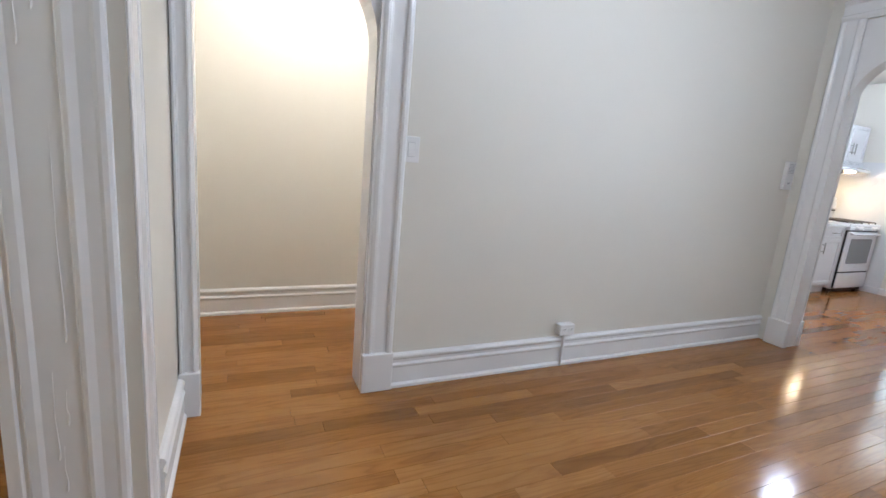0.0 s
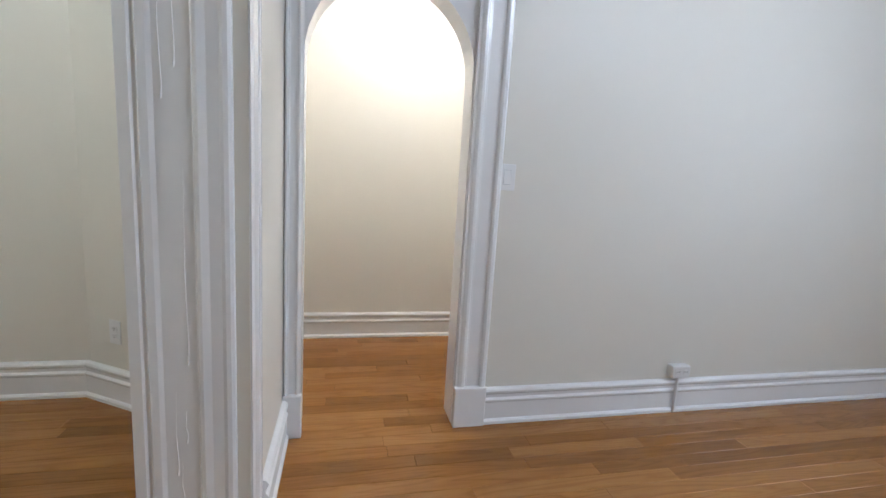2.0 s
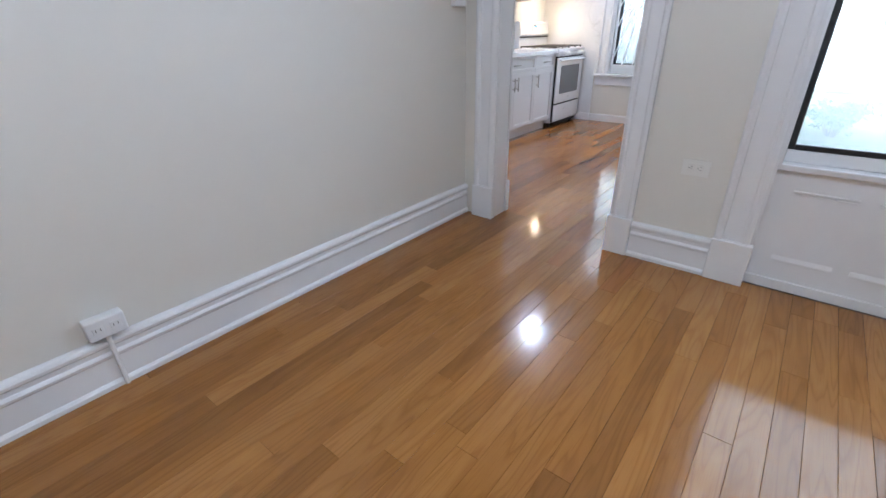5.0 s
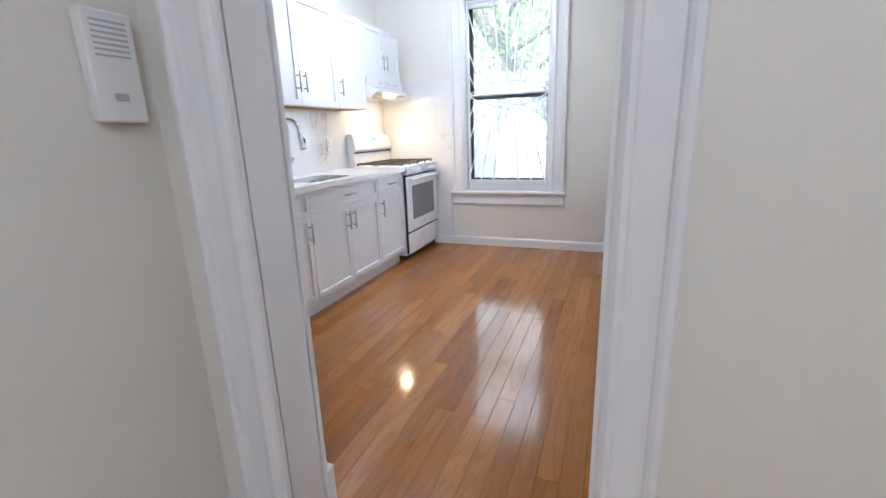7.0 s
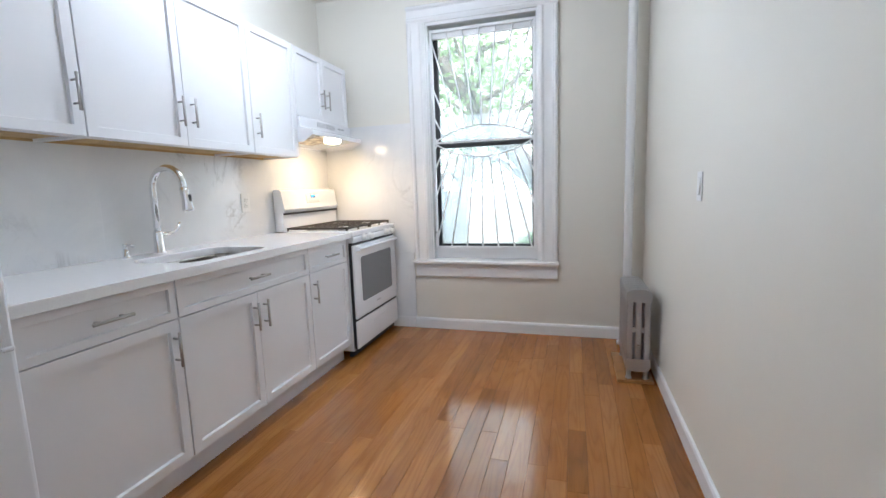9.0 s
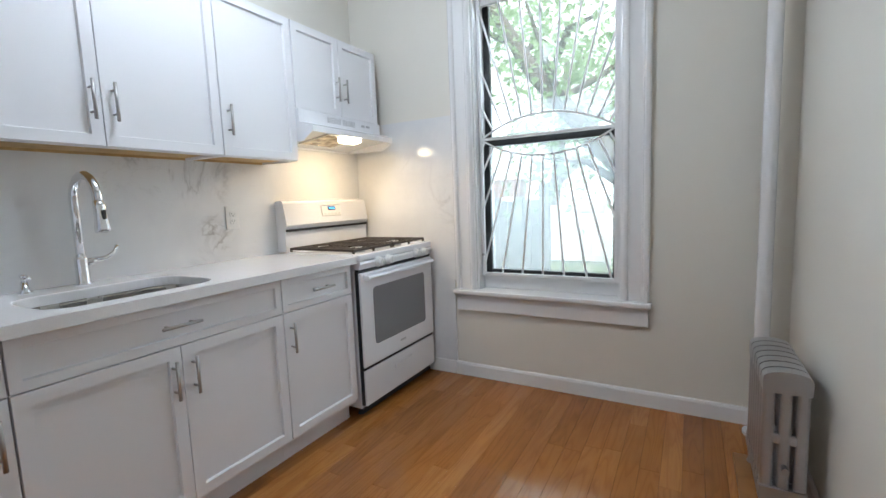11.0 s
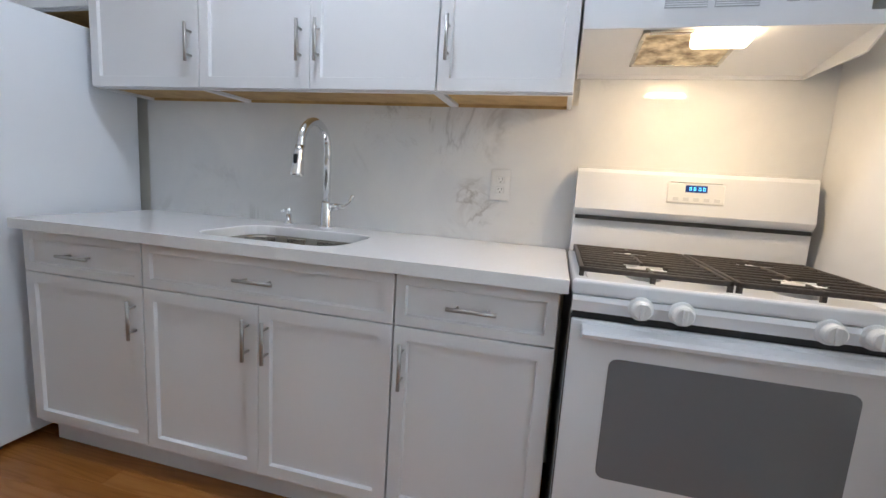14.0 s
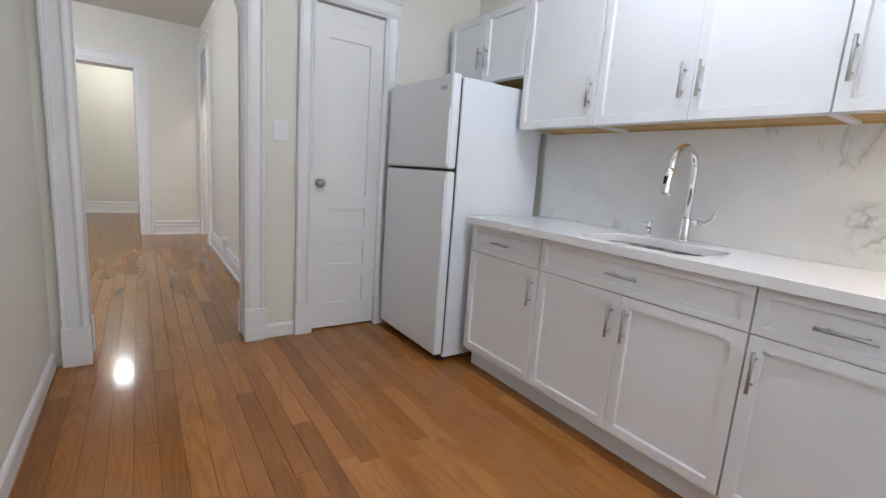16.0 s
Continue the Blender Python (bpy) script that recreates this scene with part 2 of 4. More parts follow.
    gloss.inputs["Roughness"].default_value = 0.02
    gloss.inputs["Color"].default_value = (0.4, 0.4, 0.4, 1)
    fres = t.nodes.new("ShaderNodeFresnel")
    fres.inputs[0].default_value = 1.22
    mix = t.nodes.new("ShaderNodeMixShader")
    t.links.new(fres.outputs[0], mix.inputs[0])
    t.links.new(clear.outputs[0], mix.inputs[1])
    t.links.new(gloss.outputs[0], mix.inputs[2])
    glare_veil = t.nodes.new("ShaderNodeBsdfTranslucent")
    glare_veil.inputs[0].default_value = (0.86, 0.93, 0.95, 1)
    veil_mix = t.nodes.new("ShaderNodeMixShader")
    veil_mix.inputs[0].default_value = 0.20
    t.links.new(mix.outputs[0], veil_mix.inputs[1])
    t.links.new(glare_veil.outputs[0], veil_mix.inputs[2])
    t.links.new(veil_mix.outputs[0], t.nodes["Material Output"].inputs[0])
    return m


GLASS = window_glass()
SOIL = speckled("yard_soil_and_grass", (0.13, 0.19, 0.08), (0.27, 0.28, 0.20), 0.9, 5)
VINYL = paint("white_vinyl_fence", (0.80, 0.80, 0.79), (0.76, 0.76, 0.75), 0.4, 0.1)
BARK = speckled("tree_bark", (0.13, 0.10, 0.085), (0.07, 0.055, 0.045), 0.9, 18)
LEAF = speckled("leaf_green", (0.10, 0.20, 0.06), (0.14, 0.26, 0.09), 0.5, 4)
leaf_out = LEAF.node_tree.nodes["Material Output"]
leaf_thin = LEAF.node_tree.nodes.new("ShaderNodeBsdfTranslucent")
leaf_thin.inputs[0].default_value = (0.50, 0.72, 0.36, 1)
leaf_mix = LEAF.node_tree.nodes.new("ShaderNodeMixShader")
LEAF.node_tree.links.new(bsdf(LEAF).outputs[0], leaf_mix.inputs[1])
LEAF.node_tree.links.new(leaf_thin.outputs[0], leaf_mix.inputs[2])
LEAF.node_tree.links.new(leaf_mix.outputs[0], leaf_out.inputs[0])
RUST_BRICK = speckled("weathered_brick", (0.34, 0.15, 0.09), (0.25, 0.11, 0.07), 0.85, 12)
GREY_BOARD = speckled("weathered_boards", (0.27, 0.29, 0.31), (0.17, 0.18, 0.20), 0.85, 9)


# ---- mesh helpers ----
def link_mesh(name, bm, mat, smooth=False):
    me = bpy.data.meshes.new(name)
    bmesh.ops.recalc_face_normals(bm, faces=bm.faces)
    bm.to_mesh(me)
    bm.free()
    if smooth:
        for p in me.polygons:
            p.use_smooth = True
    for one in mat if isinstance(mat, (list, tuple)) else (mat,):
        me.materials.append(one)
    return new(name, me)


def part(name, bm, mat, parent, label="", smooth=False):
    ob = link_mesh(name, bm, mat, smooth)
    ob.parent = parent
    return tagged(ob, label)


def thing(name, place, label, category, group="", kind=""):
    ob = new(name)
    ob.location = place
    ob.empty_display_size = 0.05
    return tagged(ob, label, category, group, kind)


def setting(name, bm, mat, label="", smooth=False):
    return tagged(link_mesh(name, bm, mat, smooth), label, "", "", "structure")


def add_box(bm, lo, hi, bevel=0.0, seg=2):
    """A box between two corners, with softened edges."""
    vs = [bm.verts.new((x, y, z)) for x in (lo[0], hi[0]) for y in (lo[1], hi[1]) for z in (lo[2], hi[2])]
    fs = [bm.faces.new([vs[i] for i in q]) for q in ((0, 1, 3, 2), (4, 6, 7, 5), (0, 4, 5, 1), (2, 3, 7, 6), (0, 2, 6, 4), (1, 5, 7, 3))]
    bm.normal_update()
    if bevel:
        bmesh.ops.bevel(bm, geom=list({e for f in fs for e in f.edges}), offset=bevel, segments=seg, affect="EDGES", profile=0.5)
    return bm


def box(lo, hi, bevel=0.0, seg=2):
    return add_box(bmesh.new(), lo, hi, bevel, seg)


def add_tube(bm, pts, radius, sides=10, cap=True):
    """A round bar along points; radius: one number or one for each point."""
    pts = [Vector(p) for p in pts]
    radii = radius if isinstance(radius, (list, tuple)) else [radius] * len(pts)
    rings, side = [], None
    for i, p in enumerate(pts):
        way = (pts[min(i + 1, len(pts) - 1)] - pts[max(i - 1, 0)]).normalized()
        if side is None:
            side = way.orthogonal().normalized()
        side = (side - way * side.dot(way)).normalized()
        up = way.cross(side)
        rings.append([bm.verts.new(p + radii[i] * (math.cos(a) * side + math.sin(a) * up)) for a in (2 * math.pi * k / sides for k in range(sides))])
    for a, b in zip(rings, rings[1:]):
        for k in range(sides):
            bm.faces.new((a[k], a[(k + 1) % sides], b[(k + 1) % sides], b[k]))
    if cap:
        bm.faces.new(rings[0][::-1])
        bm.faces.new(rings[-1])
    return bm


def tube(pts, radius, sides=10):
    return add_tube(bmesh.new(), pts, radius, sides)


def add_prism(bm, profile, axis, a, b):
    """A closed outline in the two other axes (x before y before z), drawn out along axis from a to b."""
    def put(u, v, w):
        return ((w, u, v), (u, w, v), (u, v, w))["xyz".index(axis)]
    one = [bm.verts.new(put(u, v, a)) for u, v in profile]
    two = [bm.verts.new(put(u, v, b)) for u, v in profile]
    n = len(profile)
    for k in range(n):
        bm.faces.new((one[k], one[(k + 1) % n], two[(k + 1) % n], two[k]))
    bm.faces.new(one[::-1])
    bm.faces.new(two)
    return bm


def prism(profile, axis, a, b):
    return add_prism(bmesh.new(), profile, axis, a, b)


def moved(bm, m):
    bmesh.ops.transform(bm, matrix=m, verts=bm.verts)
    return bm


def joined(*pieces):
    out = bmesh.new()
    for bm in pieces:
        me = bpy.data.meshes.new("piece")
        bm.to_mesh(me)
        bm.free()
        out.from_mesh(me)
        bpy.data.meshes.remove(me)
    return out


# ---- plan ----
XA, XK, XE = 3.65, 3.795, 7.45      # dining east wall, kitchen west face, kitchen window wall
YN, YH0, YH1 = 2.222, 2.385, 3.55   # dining north wall, hall side of it, hall far wall
YB, YR = 3.664, 1.05              # kitchen cabinet wall and plain wall
XP0, XP1 = -0.955, -0.660          # thick wall between dining room and parlour
YS = -1.75                         # dining and parlour south wall
XW = -3.30                         # parlour west wall
HA, HK, HH = 2.87, 2.79, 2.86      # ceilings
TALL = 3.0


def arch_points(c, half, spring, rise, n=20):
    return [(c - half * math.cos(math.pi * k / n), spring + rise * math.sin(math.pi * k / n)) for k in range(n + 1)]


def wall_with_openings(name, axis, lo, hi, start, end, openings, mat=WALL, label=""):
    """Wall along axis 'x' or 'y', thick from lo to hi; openings (from, to, bottom, top)."""
    bm = bmesh.new()

    def piece(a, b, z0, z1):
        if b - a > 1e-4 and z1 - z0 > 1e-4:
            if axis == "x":
                add_box(bm, (a, lo, z0), (b, hi, z1))
            else:
                add_box(bm, (lo, a, z0), (hi, b, z1))
    at = start
    for a, b, z0, z1 in sorted(openings):
        piece(at, a, 0, TALL)
        piece(a, b, 0, z0)
        piece(a, b, z1, TALL)
        at = b
    piece(at, end, 0, TALL)
    return setting(name, bm, mat, label)


WIN_K = (1.810, 2.708, 0.60, 2.51)
WIN_A = (-0.44, 0.550, 0.60, 2.40)
wall_with_openings("wall_north", "x", YN, YH0, XP1, XA, [(-0.600, 0.190, 0, 2.50)], label="cream painted plaster wall with an arched doorway")
wall_with_openings("wall_east", "y", XA, XK, YS, YB, [(1.195, 2.005, 0, 2.50), (*WIN_A[:2], 0.0, WIN_A[3]), (2.392, 2.887, 0, 2.15)], label="cream painted plaster wall between dining room and kitchen")
wall_with_openings("wall_parlour", "y", XP0, XP1, YS, 2.50, [(-0.35, 1.460, 0, 2.23)], label="thick cream plaster wall with a wide doorway")
wall_with_openings("wall_kitchen_north", "x", YB, YB + 0.2, XA, XE + 0.3, [], label="cream painted kitchen wall")
wall_with_openings("wall_kitchen_south", "x", YR - 0.16, YR, XK, XE + 0.3, [], label="plain cream painted kitchen wall")
wall_with_openings("wall_kitchen_east", "y", XE, XE + 0.3, YR, YB, [WIN_K], label="cream painted kitchen wall with a tall window")
wall_with_openings("wall_south", "x", YS - 0.2, YS, XW - 0.2, XK, [], label="cream painted wall")
wall_with_openings("wall_west", "y", XW - 0.2, XW, YS, 3.1, [], label="cream painted wall")
wall_with_openings("wall_parlour_north", "x", 2.735, 2.935, XW, -1.700, [], label="cream painted wall")
setting("wall_parlour_angle", prism([(-1.700, 2.735), (XP0, 2.265), (XP0, 2.47), (-1.700, 2.935)], "z", 0, TALL), WALL, "angled cream painted wall")
wall_with_openings("wall_hall_north", "x", YH1, YH1 + 0.15, -1.2, 1.5, [], label="cream painted hall wall")
wall_with_openings("wall_hall_west", "y", -1.2, -1.08, 2.4, YH1 + 0.15, [], label="cream painted hall wall")
wall_with_openings("wall_hall_east", "y", 1.4, 1.52, YH0, YH1, [], label="cream painted hall wall")
setting("ceiling", box((XW, YS, HA), (XA, 2.9, HA + 0.1)), CEIL, "flat painted ceiling")
setting("ceiling_kitchen", box((XK, YR, HK), (XE, YB, HK + 0.1)), CEIL, "flat painted ceiling")
setting("ceiling_hall", box((-1.08, YH0, HH), (1.4, YH1, HH + 0.1)), CEIL, "flat painted ceiling")
setting("roof", box((XW - 0.3, YS - 0.3, 3.02), (XE + 0.4, YH1 + 0.3, 3.14)), CEIL, "flat roof slab")

# ---- baseboards ----
TALL_BASE = [(0, 0), (0.030, 0), (0.030, 0.016), (0.022, 0.026), (0.019, 0.028), (0.019, 0.118), (0.024, 0.124), (0.026, 0.134), (0.020, 0.142), (0.016, 0.145), (0.016, 0.162), (0.024, 0.170), (0.026, 0.182), (0.020, 0.191), (0.010, 0.196), (0, 0.198)]
LOW_BASE = [(0, 0), (0.014, 0), (0.014, 0.075), (0.009, 0.088), (0.003, 0.092), (0, 0.092)]


def baseboard(a, b, profile, label="white glossy moulded baseboard"):
    """From a to b along the floor; the wall is on the left of that way."""
    a, b = Vector((*a, 0)), Vector((*b, 0))
    run = b - a
    bm = prism([(-d - 0.001, z) for d, z in profile], "x", 0, run.length)
    # outline lies across local y; turn local x to the run
    moved(bm, Matrix.Translation(a) @ Matrix.Rotation(math.atan2(run.y, run.x), 4, "Z"))
    return setting("baseboard", bm, TRIM, label)


baseboard((0.341, YN), (XA - 0.002, YN), TALL_BASE)
baseboard((XP1, 1.62), (XP1, YN - 0.03), TALL_BASE)
baseboard((XA, 1.088), (XA, 0.706), TALL_BASE)
baseboard((XW, 2.735), (-1.700, 2.735), TALL_BASE)
baseboard((-1.705, 2.732), (XP0, 2.262), TALL_BASE)
baseboard((XW, YS), (XW, 2.735), TALL_BASE)
baseboard((-1.08, YH1), (0.575, YH1), TALL_BASE)
baseboard((XP0, 2.25), (XP0, 1.62), TALL_BASE)
baseboard((XE, 2.868), (XE, YR), LOW_BASE, "low white baseboard")
baseboard((XE, YR), (XK + 0.03, YR), LOW_BASE, "low white baseboard")
baseboard((XK, 2.105), (XK, 2.292), LOW_BASE, "low white baseboard")

# ---- door trim ----
FLUTED = [(0.0, 0), (0.0, 0.024), (0.008, 0.034), (0.022, 0.036), (0.032, 0.030), (0.036, 0.020), (0.046, 0.018), (0.094, 0.018), (0.104, 0.020), (0.110, 0.028), (0.122, 0.030), (0.134, 0.024), (0.140, 0.018), (0.150, 0.016), (0.150, 0)]


def casing_upright(face, edge, to, top, width=0.150, plinth=0.216, name="door_casing", depth=1.0, bottom=0.0):
    """Moulded upright. face: 'x' or 'y' wall with its coordinate and outward sign; edge: outer edge; to: +1 or -1 towards the opening."""
    axis, at, out = face
    k = width / 0.150
    prof = []
    for u, d in FLUTED:
        p, q = edge + to * u * k, at + out * (d * depth + 0.001)
        prof.append((p, q) if axis == "y" else (q, p))
    bm = prism(prof, "z", max(plinth, bottom), top)
    lo, hi = sorted((edge - to * 0.004, edge + to * (width + 0.006)))
    d0, d1 = sorted((at + out * 0.001, at + out * 0.044))
    if plinth:
        if axis == "y":
            add_box(bm, (lo, d0, 0), (hi, d1, plinth), 0.006)
        else:
            add_box(bm, (d0, lo, 0), (d1, hi, plinth), 0.006)
    return setting(name, bm, TRIM, "white painted moulded door casing")


def casing_head(face, a, b, z0, width=0.150, name="door_casing", depth=1.0):
    axis, at, out = face
    k = width / 0.150
    prof = [(at + out * (d * depth + 0.0012), z0 + width - u * k) for u, d in FLUTED]
    return setting(name, prism(prof, "x" if axis == "y" else "y", a, b), TRIM, "white painted moulded door head")


def arch_lining(name, axis, c, half, spring, rise, lo, hi, top, outer):
    """Jamb boards and a curved spandrel filling a squared opening."""
    pts = arch_points(c, half, spring, rise)
    left = [(c - outer, 0), (c - half, 0)] + pts[:11] + [(c, top), (c - outer, top)]
    right = [(c + outer, 0), (c + half, 0)] + pts[:9:-1] + [(c, top), (c + outer, top)]
    bm = bmesh.new()
    add_prism(bm, left, "y" if axis == "x" else "x", lo, hi)
    add_prism(bm, right, "y" if axis == "x" else "x", lo, hi)
    bmesh.ops.remove_doubles(bm, verts=bm.verts, dist=1e-5)
    return setting(name, bm, TRIM, "white painted arched door lining")


# arched doorway to the hall
arch_lining("door_arch_1", "x", -0.205, 0.380, 1.75, 0.40, YN + 0.012, YH0 + 0.004, 2.50, 0.3949)
casing_upright(("y", YN, -1), 0.339, -1, 2.50, 0.160)
casing_upright(("y", YN, -1), XP1 + 0.002, 1, 2.50, 0.078)
casing_head(("y", YN, -1), XP1 + 0.002, 0.339, 2.50)
# arched doorway to the kitchen
arch_lining("door_arch_2", "y", 1.60, 0.388, 1.92, 0.34, XA + 0.012, XK - 0.006, 2.50, 0.4049)
casing_upright(("x", XA, -1), 2.132, -1, 2.50)
casing_upright(("x", XA, -1), 1.092, 1, 2.50, 0.120)
casing_head(("x", XA, -1), 1.092, 2.132, 2.50)
casing_upright(("x", XK, 1), 2.102, -1, 2.50, 0.117)
casing_upright(("x", XK, 1), 1.095, 1, 2.50, 0.117)
casing_head(("x", XK, 1), 1.095, 2.102, 2.50, 0.125)
# wide doorway to the parlour, with thin flat casings
for at_x, side in ((XP1, 1), (XP0, -1)):
    casing_upright(("x", at_x, side), 1.603, -1, 2.23, 0.143, 0, depth=0.30)
    casing_upright(("x", at_x, side), -0.493, 1, 2.23, 0.143, 0, depth=0.30)
    casing_head(("x", at_x, side), -0.493, 1.603, 2.23, 0.143, depth=0.30)


def pocket_jamb(y, out):
    """Worn, many times painted jamb with a sealed pocket-door slot between raised stops."""
    def p(x, d):
        return (x, y + out * d)
    outline = ((-0.010, 0), (-0.010, 0.018), (0.020, 0.021), (0.026, 0.016), (0.034, 0.016), (0.040, 0.021), (0.060, 0.020), (0.072, 0.014), (0.160, 0.013), (0.166, 0.020), (0.176, 0.023), (0.186, 0.019), (0.196, 0.015), (0.226, 0.014), (0.236, 0.018), (0.248, 0.016), (0.256, 0.010), (0.258, 0))
    prof = [p(XP0 + u, d) for u, d in outline]
    bm = prism(prof, "z", 0, 2.23)
    for u, z0, z1 in ((0.100, 0.36, 0.62), (0.126, 0.46, 0.56), (0.112, 0.26, 0.40), (0.134, 0.70, 1.25), (0.088, 1.42, 1.78), (0.120, 1.50, 1.95)):
        x, q = p(XP0 + u, 0.0135)
        add_tube(bm, [(x, q, z0), (x + 0.001, q, z0 + 0.010), (x + 0.003, q, z0 + 0.03), (x - 0.002, q, (z0 + z1) / 2), (x + 0.001, q, z1)], [0.002, 0.0042, 0.0026, 0.0018, 0.0008], 6)
    return setting("door_jamb", bm, TRIM, "thickly repainted white jamb of a sealed pocket door")


pocket_jamb(1.460, -1)
pocket_jamb(-0.35, 1)
setting("door_jamb", box((XP0, -0.35, 2.205), (XP1, 1.460, 2.229)), TRIM, "white painted door head lining")
setting("door_slot_shade", box((XP0 + 0.115, -0.33, 2.2015), (XP0 + 0.170, 1.440, 2.2048)), GREY_MARKS_AND_SLOTS, "grey strip painted as the shaded pocket door slot in the door head")
# hall door trim far right
casing_upright(("y", YH1, -1), 0.575, 1, 2.2, 0.13)

# ---- windows ----
def sash_window(name, x, y0, y1, z0, z1, mid, label, stile=0.042):
    w = thing(name, (x, (y0 + y1) / 2, z0), label, "window", kind="structure")
    cy = (y0 + y1) / 2

    def loc(bm):
        return moved(bm, Matrix.Translation((-x, -cy, -z0)))
    for a, b, dx in ((z0, mid + 0.02, 0.0), (mid - 0.02, z1, 0.034)):
        bm = bmesh.new()
        for lo, hi in (((y0, a), (y0 + stile, b)), ((y1 - stile, a), (y1, b)), ((y0 + stile, a), (y1 - stile, a + stile)), ((y0 + stile, b - 0.04), (y1 - stile, b))):
            add_box(bm, (x + dx, lo[0], lo[1]), (x + dx + 0.032, hi[0], hi[1]), 0.004)
        part("window_frame", loc(bm), BLACK, w, "black painted sash")
        pane = part("pane", loc(box((x + dx + 0.012, y0 + stile - 0.002, a + stile - 0.002), (x + dx + 0.018, y1 - stile + 0.002, b - 0.038))), GLASS, w)
        pane.visible_shadow = False
    return w


def window_trim(y0, y1, z0, z1, xf, depth, sill, plinth, outer, head):
    """Jambs through the wall, casing uprights with a rounded edge and a head."""
    bm = bmesh.new()
    add_box(bm, (xf - 0.002, y0 - 0.001, z0), (xf + depth, y0 + 0.022, z1 - 0.001))
    add_box(bm, (xf - 0.002, y1 - 0.022, z0), (xf + depth, y1 + 0.001, z1 - 0.001))
    add_box(bm, (xf - 0.0018, y0 + 0.022, z1 - 0.024), (xf + depth, y1 - 0.022, z1 - 0.001))
    setting("window_jamb", bm, TRIM, "white painted window jamb")
    for edge, to in ((y0 - outer, 1), (y1 + outer, -1)):
        casing_upright(("x", xf, -1), edge, to, head, outer + 0.012, plinth, "window_casing", bottom=sill)


# kitchen window
y0, y1, z0, z1 = WIN_K
sash_window("window_1", XE + 0.115, y0 + 0.022, y1 - 0.022, z0 + 0.085, z1 - 0.03, 1.555, "tall black sash window behind a white grille")
window_trim(y0, y1, z0, z1, XE, 0.28, 0.603, 0, 0.142, 2.51)
casing_head(("x", XE, -1), y0 - 0.142, y1 + 0.142, 2.51, 0.13, "window_casing")
setting("window_sill", joined(box((XE - 0.058, y0 - 0.155, 0.572), (XE + 0.11, y1 + 0.155, 0.602), 0.009, 3), box((XE - 0.024, y0 - 0.14, 0.462), (XE - 0.001, y1 + 0.14, 0.571), 0.005)), TRIM, "white painted window stool and apron")
setting("window_stop", joined(box((XE + 0.085, y0 + 0.022, 0.603), (XE + 0.16, y1 - 0.022, 0.690), 0.005), box((XE + 0.07, y0 + 0.022, 2.40), (XE + 0.10, y1 - 0.022, 2.465), 0.004)), TRIM, "white painted lower window rail")


def security_grille(x, y0, y1, z0, z1):
    """Steel frame with two mirrored sunbursts of thin bars."""
    g = thing("security_grille", (x, (y0 + y1) / 2, z0), "white steel window grille with two sunburst patterns", "window grille")
    cy, mid, half = (y0 + y1) / 2, 1.575, (y1 - y0) / 2

    def loc(bm):
        return moved(bm, Matrix.Translation((-x, -cy, -z0)))
    for lo, hi in (((y0, z0), (y0 + 0.022, z1)), ((y1 - 0.022, z0), (y1, z1)), ((y0 + 0.022, z0), (y1 - 0.022, z0 + 0.022)), ((y0 + 0.022, z1 - 0.022), (y1 - 0.022, z1)), ((y0 + 0.022, mid - 0.009), (y1 - 0.022, mid + 0.009))):
        part("frame_bar", loc(box((x - 0.011, lo[0], lo[1]), (x + 0.011, hi[0], hi[1]), 0.003)), TRIM, g)
    inner = half - 0.018
    radius = 0.745
    for up in (1, -1):
        centre = mid - up * (radius - 0.125)
        swing = math.asin(inner / radius)
        arc = [(x, cy + radius * math.sin(a), centre + up * radius * math.cos(a)) for a in (swing * (k / 10 - 1) for k in range(21))]
        part("arc_bar", loc(tube(arc, 0.0065, 6)), TRIM, g, smooth=True)
        for k in range(-6, 7):
            a = radians(5.1 * k + 0.7)
            s, c = math.sin(a), math.cos(a)
            far = ((z1 - 0.012 - centre) if up > 0 else (centre - z0 - 0.012)) / c
            if abs(s) > 1e-3:
                far = min(far, inner / abs(s))
            if far > radius + 0.02:
                part("ray_bar", loc(tube([(x, cy + r * s, centre + up * r * c) for r in (radius, far)], 0.0065, 6)), TRIM, g)
    for z in (z0 + 0.07, z0 + 0.95, z1 - 0.08):
        part("hinge", loc(tube([(x - 0.016, y0 + 0.004, z), (x - 0.016, y0 + 0.004, z + 0.06)], 0.007, 8)), TRIM, g)
    part("lock_stud", loc(tube([(x - 0.02, y1 - 0.011, z0 + 0.14), (x - 0.009, y1 - 0.011, z0 + 0.14)], 0.009, 10)), NICKEL, g)


security_grille(XE + 0.052, y0 + 0.026, y1 - 0.026, 0.692, 2.462)

# dining window with panelled apron
y0, y1, z0, z1 = WIN_A
sash_window("window_2", XA + 0.072, y0 + 0.022, y1 - 0.022, z0 + 0.055, z1 - 0.03, 1.50, "tall black sash window above a panelled apron", 0.024)
window_trim(y0, y1, z0, z1, XA, 0.139, 0, 0.215, 0.150, 2.40)
casing_head(("x", XA, -1), y0 - 0.15, y1 + 0.15, 2.40, 0.15, "window_casing")
setting("window_sill", joined(box((XA + 0.020, y0 + 0.001, z0 - 0.03), (XA + 0.139, y1 - 0.001, z0 - 0.001), 0.006), box((XA + 0.075, y0 + 0.022, z0), (XA + 0.13, y1 - 0.022, z0 + 0.054), 0.004)), TRIM, "white painted window sill")


def window_apron():
    bm = box((XA + 0.045, y0 + 0.001, 0), (XA + 0.12, y1 - 0.001, z0 - 0.03))
    apron = setting("window_apron", bm, TRIM, "white painted panelled apron below the window")
    for k in range(3):
        a = y0 + 0.10 + k * 0.285
